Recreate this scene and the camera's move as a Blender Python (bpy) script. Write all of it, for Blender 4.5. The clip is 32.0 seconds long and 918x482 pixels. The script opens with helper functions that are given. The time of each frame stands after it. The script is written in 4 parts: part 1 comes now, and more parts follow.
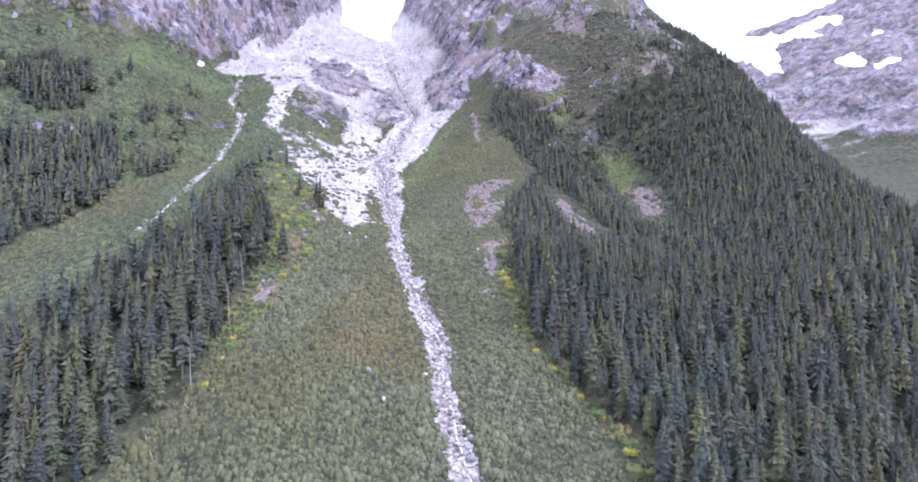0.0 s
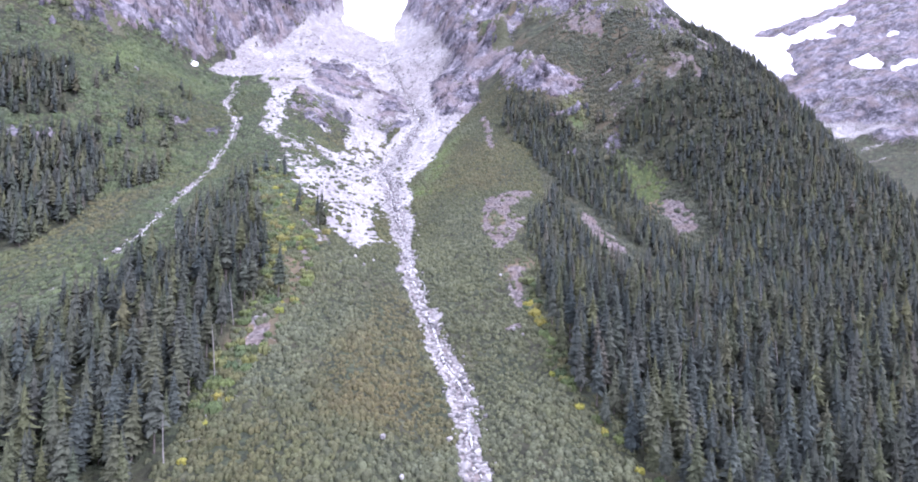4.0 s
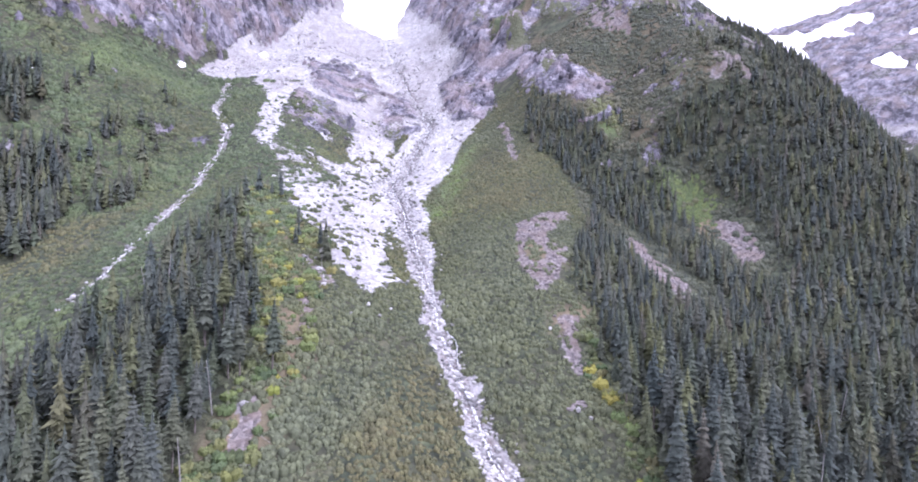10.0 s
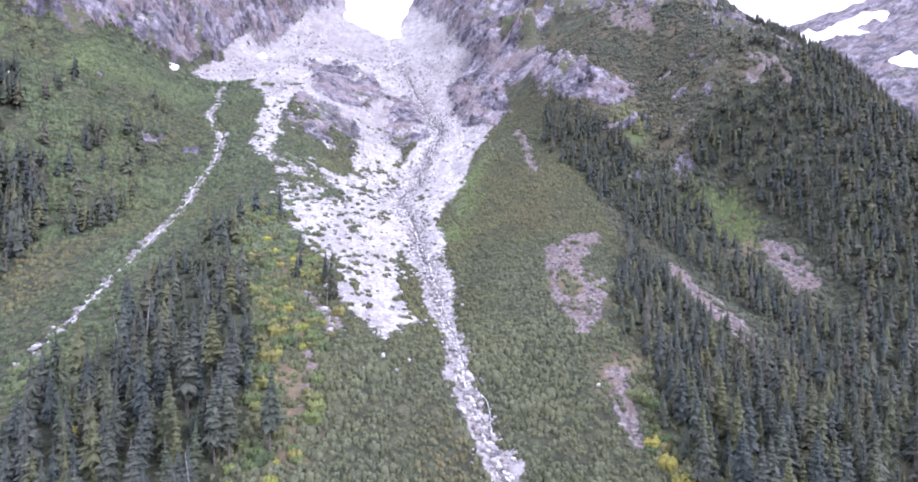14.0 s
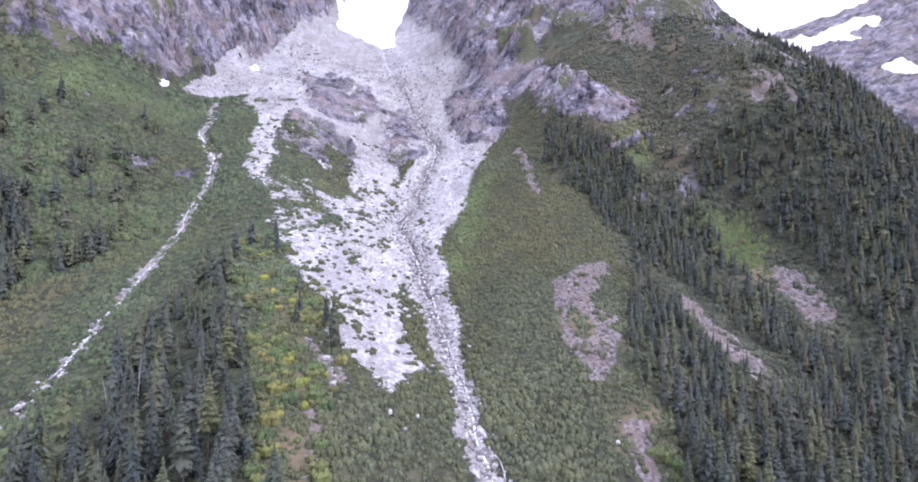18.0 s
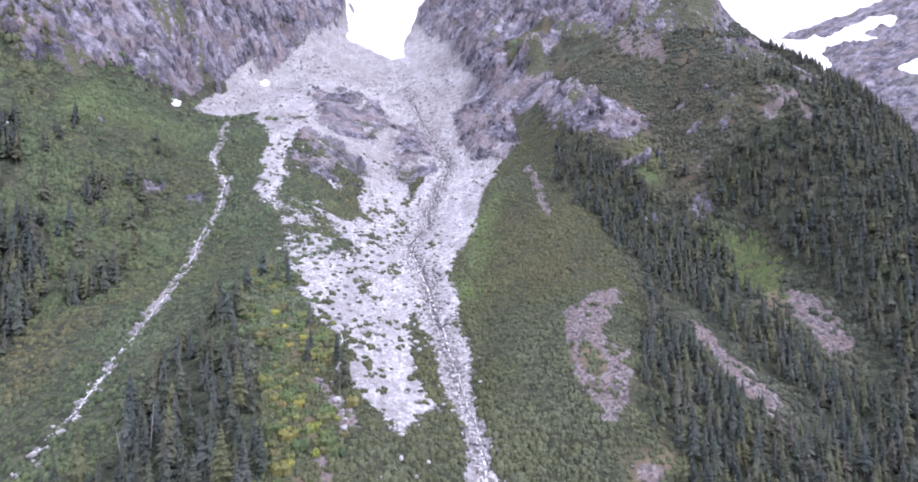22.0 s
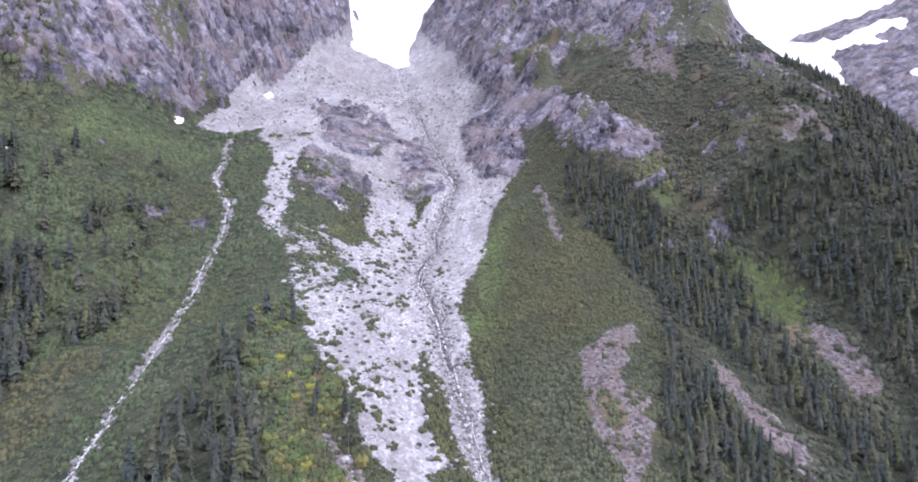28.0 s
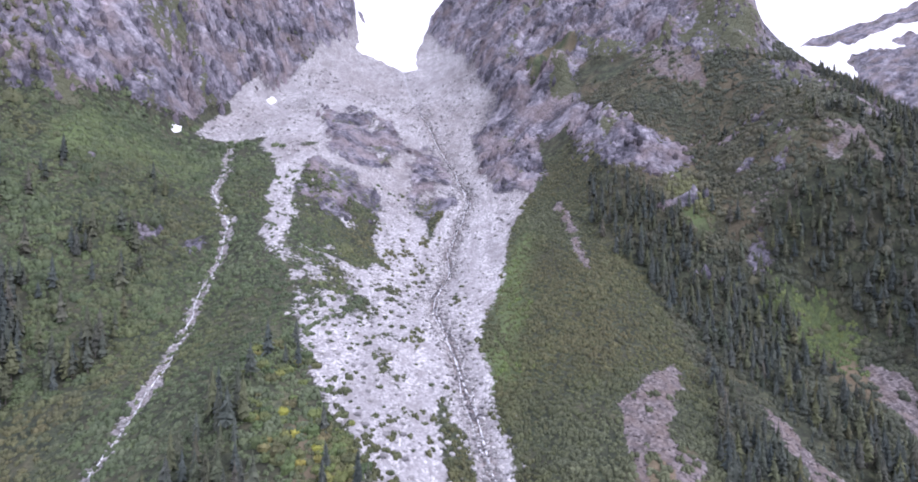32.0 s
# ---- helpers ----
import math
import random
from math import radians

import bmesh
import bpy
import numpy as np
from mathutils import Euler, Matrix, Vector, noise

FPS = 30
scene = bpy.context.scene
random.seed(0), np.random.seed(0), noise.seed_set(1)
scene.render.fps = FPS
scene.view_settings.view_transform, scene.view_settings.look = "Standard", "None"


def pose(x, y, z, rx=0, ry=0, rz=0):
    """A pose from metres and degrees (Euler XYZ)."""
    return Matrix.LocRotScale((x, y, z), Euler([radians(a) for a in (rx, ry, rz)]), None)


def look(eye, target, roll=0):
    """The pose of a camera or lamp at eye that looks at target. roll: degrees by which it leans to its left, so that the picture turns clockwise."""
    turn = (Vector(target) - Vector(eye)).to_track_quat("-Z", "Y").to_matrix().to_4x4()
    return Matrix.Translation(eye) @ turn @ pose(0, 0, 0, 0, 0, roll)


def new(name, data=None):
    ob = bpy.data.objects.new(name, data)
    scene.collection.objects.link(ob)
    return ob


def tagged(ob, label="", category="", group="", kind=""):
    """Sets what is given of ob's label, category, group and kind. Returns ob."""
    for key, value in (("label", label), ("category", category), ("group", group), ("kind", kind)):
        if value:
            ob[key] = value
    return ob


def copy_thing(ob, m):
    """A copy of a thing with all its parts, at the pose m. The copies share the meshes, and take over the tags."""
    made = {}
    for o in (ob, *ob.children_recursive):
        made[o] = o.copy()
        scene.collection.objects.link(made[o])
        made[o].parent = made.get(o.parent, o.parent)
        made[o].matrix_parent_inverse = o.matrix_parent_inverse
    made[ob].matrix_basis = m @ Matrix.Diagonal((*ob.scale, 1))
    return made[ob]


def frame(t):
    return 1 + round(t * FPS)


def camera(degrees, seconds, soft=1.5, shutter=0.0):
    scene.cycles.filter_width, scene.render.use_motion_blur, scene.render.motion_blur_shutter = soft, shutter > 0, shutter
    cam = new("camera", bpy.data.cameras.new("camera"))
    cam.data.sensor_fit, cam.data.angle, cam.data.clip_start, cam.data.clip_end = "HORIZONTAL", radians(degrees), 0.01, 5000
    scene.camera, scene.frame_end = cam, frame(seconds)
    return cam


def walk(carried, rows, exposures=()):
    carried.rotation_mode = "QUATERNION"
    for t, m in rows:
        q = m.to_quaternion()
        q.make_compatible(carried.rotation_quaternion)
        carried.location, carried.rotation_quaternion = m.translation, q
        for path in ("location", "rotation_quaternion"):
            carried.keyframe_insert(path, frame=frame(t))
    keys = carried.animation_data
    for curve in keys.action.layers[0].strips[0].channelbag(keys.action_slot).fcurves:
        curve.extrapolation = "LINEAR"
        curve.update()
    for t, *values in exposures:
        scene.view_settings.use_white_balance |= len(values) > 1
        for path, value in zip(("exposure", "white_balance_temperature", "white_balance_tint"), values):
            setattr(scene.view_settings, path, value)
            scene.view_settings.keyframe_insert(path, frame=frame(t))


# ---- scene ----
cam = camera(80.0, 32.0, 1.9)
PATH = [  # seconds; metres; heading, tilt and lean in degrees
    (0, 0.00, 0.00, 150.00, -0.00, 0.06, 0.45),
    (1, -3.03, 10.07, 153.33, -0.02, 0.08, 0.56),
    (2, -6.05, 20.09, 156.69, -0.05, 0.09, 0.61),
    (3, -8.99, 29.99, 160.05, -0.09, 0.12, 0.61),
    (3.5, -10.44, 34.92, 161.72, -0.09, 0.11, 0.61),
    (5.5, -16.35, 54.60, 168.39, -0.12, 0.04, 0.60),
    (6, -17.94, 59.61, 170.17, -0.14, 0.08, 0.59),
    (7, -21.11, 69.60, 173.66, -0.19, 0.08, 0.59),
    (8, -24.18, 79.56, 177.03, -0.25, 0.05, 0.56),
    (9, -27.18, 89.58, 180.36, -0.27, 0.01, 0.50),
    (10, -30.27, 99.74, 183.79, -0.31, 0.02, 0.42),
    (11, -33.34, 109.88, 187.38, -0.33, -0.01, 0.39),
    (12, -36.34, 119.81, 191.22, -0.35, -0.04, 0.38),
    (13, -39.21, 129.18, 195.38, -0.38, -0.10, 0.35),
    (14, -41.95, 137.49, 199.75, -0.31, -0.14, 0.32),
    (14.5, -43.27, 141.14, 201.97, -0.54, -0.10, 0.30),
    (16.5, -47.54, 147.18, 210.72, -2.05, -0.05, 0.19),
    (17, -47.93, 147.77, 212.97, -1.99, 0.00, 0.09),
    (17.5, -48.21, 148.25, 215.22, -1.49, 0.01, -0.01),
    (18, -48.36, 148.62, 217.45, -1.08, -0.01, -0.11),
    (19, -48.33, 149.07, 221.80, -0.63, -0.02, -0.26),
    (20, -48.08, 149.32, 226.01, -0.32, 0.03, -0.40),
    (21, -47.87, 149.56, 230.09, -0.09, 0.12, -0.50),
    (22, -47.74, 149.70, 233.86, 0.08, 0.03, -0.58),
    (23, -47.70, 149.75, 237.32, 0.21, -0.02, -0.64),
    (24, -47.75, 149.89, 240.61, 0.36, -0.03, -0.67),
    (25, -47.94, 150.38, 243.89, 0.45, -0.06, -0.70),
    (25.5, -48.12, 150.86, 245.55, 0.41, -0.04, -0.71),
    (27.5, -50.50, 157.77, 252.68, 0.43, -0.07, -0.69),
    (28, -51.61, 160.77, 254.57, 0.47, -0.09, -0.68),
    (29, -54.08, 167.39, 258.43, 0.45, -0.11, -0.60),
    (30, -56.89, 174.96, 262.50, 0.53, -0.11, -0.51),
    (31, -59.96, 183.31, 266.84, 0.53, -0.15, -0.36),
    (32, -63.17, 192.00, 271.32, 0.58, -0.09, -0.29),
]


def aim(x, y, z, heading, tilt, lean):
    """A camera pose: heading turns to the left from +y, tilt is up."""
    return pose(x, y, z) @ pose(0, 0, 0, 0, 0, heading) @ pose(0, 0, 0, 90 + tilt) @ pose(0, 0, 0, 0, 0, lean)


walk(cam, [(t, aim(*row)) for t, *row in PATH], exposures=[(0, 1.53, 5560, 29), (13, 1.49, 5600, 28.5), (17, 1.25, 5620, 26.5), (22, 1.16, 5640, 25.5), (32, 0.95, 5700, 25)])

# ---- sky and light: a bright, even overcast ----
world = bpy.data.worlds.new("overcast_sky")
scene.world = world
world.use_nodes = True
wt = world.node_tree
wt.nodes.clear()
sky = wt.nodes.new("ShaderNodeTexSky")
sky.sky_type, sky.sun_disc = "NISHITA", False
sky.sun_elevation, sky.sun_rotation = radians(45), radians(116)
sky_light = wt.nodes.new("ShaderNodeBackground")
sky_light.inputs["Strength"].default_value = 0.1
cloud_noise = wt.nodes.new("ShaderNodeTexNoise")
cloud_noise.inputs["Scale"].default_value, cloud_noise.inputs["Detail"].default_value = 2.2, 5
cloud_ramp = wt.nodes.new("ShaderNodeValToRGB")
cloud_ramp.color_ramp.elements[0].position, cloud_ramp.color_ramp.elements[1].position = 0.3, 0.7
cloud_ramp.color_ramp.elements[0].color = (0.90, 0.91, 0.97, 1)
cloud_ramp.color_ramp.elements[1].color = (1.0, 0.99, 1.0, 1)
cloud_light = wt.nodes.new("ShaderNodeBackground")
cloud_light.inputs["Strength"].default_value = 1.12
mixer = wt.nodes.new("ShaderNodeMixShader")
mixer.inputs[0].default_value = 0.9
world_out = wt.nodes.new("ShaderNodeOutputWorld")
wt.links.new(sky.outputs[0], sky_light.inputs["Color"])
wt.links.new(cloud_noise.outputs["Fac"], cloud_ramp.inputs[0])
wt.links.new(cloud_ramp.outputs[0], cloud_light.inputs["Color"])
wt.links.new(sky_light.outputs[0], mixer.inputs[1])
wt.links.new(cloud_light.outputs[0], mixer.inputs[2])
wt.links.new(mixer.outputs[0], world_out.inputs[0])
sun_data = bpy.data.lights.new("sun", "SUN")
sun_data.energy, sun_data.angle, sun_data.color = 1.3, radians(25), (1.0, 0.97, 0.93)
sun = new("sun", sun_data)
sun.matrix_world = look((330, -60, 560), (0, 100, 200))

# ---- materials ----
def material(name, roughness=0.85):
    m = bpy.data.materials.new(name)
    m.use_nodes = True
    t = m.node_tree
    b = t.nodes["Principled BSDF"]
    b.inputs["Roughness"].default_value = roughness
    b.inputs["Specular IOR Level"].default_value = 0.25
    return m, t, b


def node(t, kind, **values):
    n = t.nodes.new(kind)
    for key, value in values.items():
        n.inputs[key.replace("_", " ")].default_value = value
    return n


def noise_of(t, scale, detail=4, stretch=None, rough=0.55):
    """Noise by place in metres; stretch scales the axes."""
    where = t.nodes.new("ShaderNodeNewGeometry")
    n = node(t, "ShaderNodeTexNoise", Scale=scale, Detail=detail, Roughness=rough)
    if stretch:
        m = t.nodes.new("ShaderNodeVectorMath")
        m.operation = "MULTIPLY"
        m.inputs[1].default_value = stretch
        t.links.new(where.outputs["Position"], m.inputs[0])
        t.links.new(m.outputs[0], n.inputs["Vector"])
    else:
        t.links.new(where.outputs["Position"], n.inputs["Vector"])
    return n.outputs["Fac"]


def cells_of(t, scale, feature="F1", stretch=(1, 1, 1)):
    where = t.nodes.new("ShaderNodeNewGeometry")
    m = t.nodes.new("ShaderNodeVectorMath")
    m.operation = "MULTIPLY"
    m.inputs[1].default_value = stretch
    n = node(t, "ShaderNodeTexVoronoi", Scale=scale)
    n.feature = feature
    t.links.new(where.outputs["Position"], m.inputs[0])
    t.links.new(m.outputs[0], n.inputs["Vector"])
    return n


def ramp(t, fac, *stops):
    n = t.nodes.new("ShaderNodeValToRGB")
    e = n.color_ramp.elements
    while len(e) < len(stops):
        e.new(0.5)
    for s, (at, colour) in zip(e, stops):
        s.position, s.color = at, (*colour, 1)
    t.links.new(fac, n.inputs[0])
    return n.outputs[0]


def mix(t, fac, a, b, how="MIX"):
    n = t.nodes.new("ShaderNodeMix")
    n.data_type, n.blend_type = "RGBA", how
    for value, socket in ((fac, n.inputs[0]), (a, n.inputs[6]), (b, n.inputs[7])):
        if isinstance(value, (int, float)):
            socket.default_value = value
        elif isinstance(value, tuple):
            socket.default_value = (*value, 1)
        else:
            t.links.new(value, socket)
    return n.outputs[2]


def maths(t, how, a, b=0.0, clamp=False):
    n = t.nodes.new("ShaderNodeMath")
    n.operation, n.use_clamp = how, clamp
    for value, socket in ((a, n.inputs[0]), (b, n.inputs[1])):
        if isinstance(value, (int, float)):
            socket.default_value = value
        else:
            t.links.new(value, socket)
    return n.outputs[0]


def attribute(t, name):
    n = t.nodes.new("ShaderNodeAttribute")
    n.attribute_name = name
    s = t.nodes.new("ShaderNodeSeparateColor")
    t.links.new(n.outputs["Color"], s.inputs[0])
    return s.outputs


def bump(t, b, height, distance, strength=1.0):
    n = node(t, "ShaderNodeBump", Distance=distance, Strength=strength)
    t.links.new(height, n.inputs["Height"])
    t.links.new(n.outputs[0], b.inputs["Normal"])


def blocks_of(t, size, tilt, seed):
    """Jointed blocks: cells of so many metres along slanting axes, with wavering borders; gives a chance a block and the distance to its joints."""
    where = t.nodes.new("ShaderNodeNewGeometry")
    sway = node(t, "ShaderNodeTexNoise", Scale=0.9 / size[0], Detail=4)
    t.links.new(where.outputs["Position"], sway.inputs["Vector"])
    push = t.nodes.new("ShaderNodeVectorMath")
    push.operation = "MULTIPLY_ADD"
    push.inputs[1].default_value = (0.5 * size[0], 0.5 * size[1], 0.5 * size[2])
    t.links.new(sway.outputs["Color"], push.inputs[0])
    t.links.new(where.outputs["Position"], push.inputs[2])
    turn = t.nodes.new("ShaderNodeMapping")
    turn.vector_type = "TEXTURE"
    turn.inputs["Location"].default_value = (seed, 3 * seed, 0)
    turn.inputs["Rotation"].default_value = tilt
    turn.inputs["Scale"].default_value = size
    t.links.new(push.outputs[0], turn.inputs["Vector"])
    cell = node(t, "ShaderNodeTexVoronoi", Scale=1.0)
    t.links.new(turn.outputs[0], cell.inputs["Vector"])
    joint = node(t, "ShaderNodeTexVoronoi", Scale=1.0)
    joint.feature = "DISTANCE_TO_EDGE"
    t.links.new(turn.outputs[0], joint.inputs["Vector"])
    pick = t.nodes.new("ShaderNodeSeparateColor")
    t.links.new(cell.outputs["Color"], pick.inputs[0])
    return pick.outputs[0], joint.outputs["Distance"]


def rock_colour(t):
    """Grey to lilac rock in slanting jointed blocks, with rusty stains and dark joints. Some lilac and paleness is haze
    put into the colour.
    """
    blotch = noise_of(t, 1.0, 7, (0.05, 0.05, 0.03), 0.68)
    fine = noise_of(t, 1.0, 6, (0.22, 0.22, 0.16), 0.68)
    big, big_joint = blocks_of(t, (24, 18, 34), (0.25, 0.5, 0.3), 3)
    small, small_joint = blocks_of(t, (7, 6, 9), (0.2, -0.5, 0.8), 11)
    tone = maths(t, "ADD", maths(t, "MULTIPLY", blotch, 0.6), maths(t, "MULTIPLY", fine, 0.4))
    tone = maths(t, "ADD", tone, maths(t, "MULTIPLY", maths(t, "SUBTRACT", big, 0.5), 0.12))
    tone = maths(t, "ADD", tone, maths(t, "MULTIPLY", maths(t, "SUBTRACT", small, 0.5), 0.10))
    base = ramp(t, tone, (0.38, (0.036, 0.035, 0.044)), (0.46, (0.105, 0.100, 0.121)), (0.53, (0.175, 0.166, 0.194)), (0.65, (0.33, 0.314, 0.346)))
    warm = noise_of(t, 0.03, 5)
    base = mix(t, ramp(t, warm, (0.46, (0, 0, 0)), (0.62, (0.65, 0.65, 0.65))), base, (0.205, 0.165, 0.16))
    for joint, width, depth in ((big_joint, 0.03, 0.5), (small_joint, 0.06, 0.3)):
        base = mix(t, ramp(t, joint, (0.0, (depth, depth, depth)), (width, (0, 0, 0))), base, (0.07, 0.067, 0.078))
    relief = maths(t, "ADD", maths(t, "MULTIPLY", big, 1.5), maths(t, "ADD", maths(t, "MULTIPLY", small, 1.2), maths(t, "MULTIPLY", fine, 2.2)))
    relief = maths(t, "ADD", relief, maths(t, "MINIMUM", maths(t, "MULTIPLY", small_joint, 6.0), 1.0))
    return base, relief


def ground_material():
    m, t, b = material("mountainside", 0.9)
    bare, lush, rock = attribute(t, "cover")[:3]
    dry, pink, moss = attribute(t, "cover_more")[:3]
    # undergrowth: mixed greens, darkened as shade between the bushes; olive where it has dried
    big, small = noise_of(t, 0.045, 4), noise_of(t, 0.5, 5)
    green = ramp(t, small, (0.32, (0.022, 0.027, 0.018)), (0.5, (0.040, 0.049, 0.029)), (0.68, (0.070, 0.081, 0.046)))
    green = mix(t, ramp(t, big, (0.4, (0, 0, 0)), (0.65, (0.7, 0.7, 0.7))), green, (0.052, 0.050, 0.032))
    mottle = noise_of(t, 0.13, 6, None, 0.68)
    green = mix(t, 1.0, green, ramp(t, mottle, (0.36, (0.5, 0.52, 0.55)), (0.52, (1.0, 1.0, 1.0)), (0.66, (1.75, 1.65, 1.6))), "MULTIPLY")
    green = mix(t, lush, green, mix(t, small, (0.06, 0.085, 0.035), (0.12, 0.155, 0.06)))
    green = mix(t, dry, green, mix(t, small, (0.10, 0.076, 0.052), (0.185, 0.148, 0.092)))
    # scree: pale stones of many sizes
    stones = cells_of(t, 0.75)
    stone_grey = ramp(t, stones.outputs["Color"], (0.1, (0.195, 0.190, 0.193)), (0.5, (0.345, 0.337, 0.339)), (0.9, (0.52, 0.508, 0.503)))
    gaps = cells_of(t, 0.75, "DISTANCE_TO_EDGE").outputs["Distance"]
    stone_grey = mix(t, ramp(t, gaps, (0.0, (0.5, 0.5, 0.5)), (0.12, (0, 0, 0))), stone_grey, (0.19, 0.183, 0.195))
    swathes = noise_of(t, 1.0, 5, (0.10, 0.022, 0.022))
    stone_grey = mix(t, ramp(t, swathes, (0.38, (0.55, 0.55, 0.55)), (0.56, (0, 0, 0))), stone_grey, (0.20, 0.19, 0.195))
    debris = noise_of(t, 0.075, 6, None, 0.7)
    stone_grey = mix(t, ramp(t, debris, (0.5, (0, 0, 0)), (0.66, (0.8, 0.8, 0.8))), stone_grey, (0.185, 0.172, 0.172))
    pinkish = ramp(t, stones.outputs["Color"], (0.2, (0.068, 0.060, 0.061)), (0.5, (0.125, 0.108, 0.108)), (0.8, (0.20, 0.176, 0.174)))
    pinkish = mix(t, ramp(t, noise_of(t, 0.12, 5), (0.42, (0, 0, 0)), (0.62, (0.6, 0.6, 0.6))), pinkish, (0.135, 0.102, 0.084))
    stone = mix(t, pink, stone_grey, pinkish)
    rocks, streaks = rock_colour(t)
    tufts = ramp(t, maths(t, "ADD", moss, maths(t, "MULTIPLY", maths(t, "SUBTRACT", noise_of(t, 0.22, 6), 0.5), 1.6)), (0.36, (0, 0, 0)), (0.5, (0.92, 0.92, 0.92)))
    rocks = mix(t, tufts, rocks, mix(t, small, (0.04, 0.052, 0.03), (0.12, 0.122, 0.062)))
    # ragged joins between the covers
    edge = maths(t, "MULTIPLY", maths(t, "SUBTRACT", noise_of(t, 0.35, 6, None, 0.65), 0.5), 1.7)
    def ragged(v):
        return ramp(t, maths(t, "ADD", v, edge), (0.42, (0, 0, 0)), (0.58, (1, 1, 1)))
    colour = mix(t, ragged(bare), green, stone)
    colour = mix(t, ragged(rock), colour, rocks)
    t.links.new(colour, b.inputs["Base Color"])
    stony = maths(t, "ADD", maths(t, "MULTIPLY", gaps, 0.5), noise_of(t, 0.35, 3))
    relief = maths(t, "ADD", stony, maths(t, "MULTIPLY", maths(t, "SUBTRACT", streaks, stony), ragged(rock)))
    bump(t, b, relief, 0.9, 0.8)
    return m


def boulder_material():
    m, t, b = material("pale_boulder", 0.8)
    tone = t.nodes.new("ShaderNodeObjectInfo")
    isle = t.nodes.new("ShaderNodeNewGeometry")
    pick = maths(t, "FRACT", maths(t, "ADD", tone.outputs["Random"], isle.outputs["Random Per Island"]))
    base = ramp(t, pick, (0.0, (0.12, 0.116, 0.118)), (0.35, (0.27, 0.262, 0.258)), (1.0, (0.50, 0.487, 0.475)))
    spots = noise_of(t, 1.4, 6)
    base = mix(t, ramp(t, spots, (0.4, (0.5, 0.5, 0.5)), (0.6, (0, 0, 0))), base, (0.16, 0.153, 0.153))
    t.links.new(base, b.inputs["Base Color"])
    bump(t, b, noise_of(t, 2.2, 6), 0.3)
    return m


def crag_material():
    """The cliffs' rock on jutting blocks, each of its own tone."""
    m, t, b = material("crag_rock", 0.85)
    base, relief = rock_colour(t)
    isle = t.nodes.new("ShaderNodeNewGeometry")
    tone = ramp(t, isle.outputs["Random Per Island"], (0.0, (0.45, 0.45, 0.47)), (0.45, (0.85, 0.84, 0.87)), (0.8, (1.1, 1.07, 1.1)), (1.0, (1.4, 1.36, 1.33)))
    t.links.new(mix(t, 1.0, base, tone, "MULTIPLY"), b.inputs["Base Color"])
    bump(t, b, relief, 0.6, 0.7)
    return m


def leaf_material(name, *stops, relief=0.5, single=False):
    """Foliage: hue holds chance, dryness and paleness of each plant; single plants also differ from object to object."""
    m, t, b = material(name, 0.7)
    chance, dry, pale = attribute(t, "hue")[:3]
    own = t.nodes.new("ShaderNodeObjectInfo")
    isle = t.nodes.new("ShaderNodeNewGeometry")
    pick = maths(t, "FRACT", maths(t, "ADD", chance, own.outputs["Random"])) if single else chance
    base = ramp(t, pick, *stops)
    base = mix(t, dry, base, mix(t, isle.outputs["Random Per Island"], (0.094, 0.078, 0.038), (0.132, 0.110, 0.054)))
    base = mix(t, pale, base, mix(t, isle.outputs["Random Per Island"], (0.078, 0.089, 0.060), (0.122, 0.136, 0.092)))
    twig = mix(t, isle.outputs["Random Per Island"], (0.8, 0.8, 0.8), (1.2, 1.2, 1.15))
    twig = mix(t, 1.0, twig, mix(t, noise_of(t, 1.1, 4), (0.5, 0.5, 0.5), (1.5, 1.5, 1.5)), "MULTIPLY")
    t.links.new(mix(t, 1.0, base, twig, "MULTIPLY"), b.inputs["Base Color"])
    if relief:
        bump(t, b, noise_of(t, 1.5, 4, None, 0.65), relief, 0.9)
    return m


def plain_material(name, low, high, scale, roughness=0.8, relief=0.05):
    m, t, b = material(name, roughness)
    n = noise_of(t, scale, 5)
    t.links.new(ramp(t, n, (0.35, low), (0.65, high)), b.inputs["Base Color"])
    bump(t, b, n, relief)
    return m


GROUND = ground_material()
BOULDER = boulder_material()
CRAG = crag_material()
NEEDLES = leaf_material("conifer_needles", (0.0, (0.036, 0.047, 0.045)), (0.18, (0.052, 0.061, 0.052)), (0.36, (0.077, 0.083, 0.052)), (0.5, (0.054, 0.068, 0.062)), (0.64, (0.063, 0.069, 0.059)),
                        (0.78, (0.052, 0.066, 0.046)), (0.9, (0.093, 0.100, 0.050)), (0.965, (0.071, 0.079, 0.046)), (0.985, (0.081, 0.078, 0.063)), relief=0, single=True)
LEAVES = leaf_material("alder_leaves", (0.0, (0.051, 0.058, 0.029)), (0.5, (0.072, 0.080, 0.036)), (1.0, (0.098, 0.102, 0.045)))
SLOPE_LEAVES = leaf_material("slope_leaves", (0.0, (0.048, 0.056, 0.030)), (0.5, (0.065, 0.074, 0.036)), (0.8, (0.078, 0.089, 0.039)), (1.0, (0.093, 0.133, 0.039)))
MEADOW_LEAVES = leaf_material("meadow_leaves", (0.0, (0.044, 0.062, 0.035)), (0.5, (0.068, 0.092, 0.043)), (0.85, (0.096, 0.124, 0.052)), (1.0, (0.116, 0.164, 0.052)))
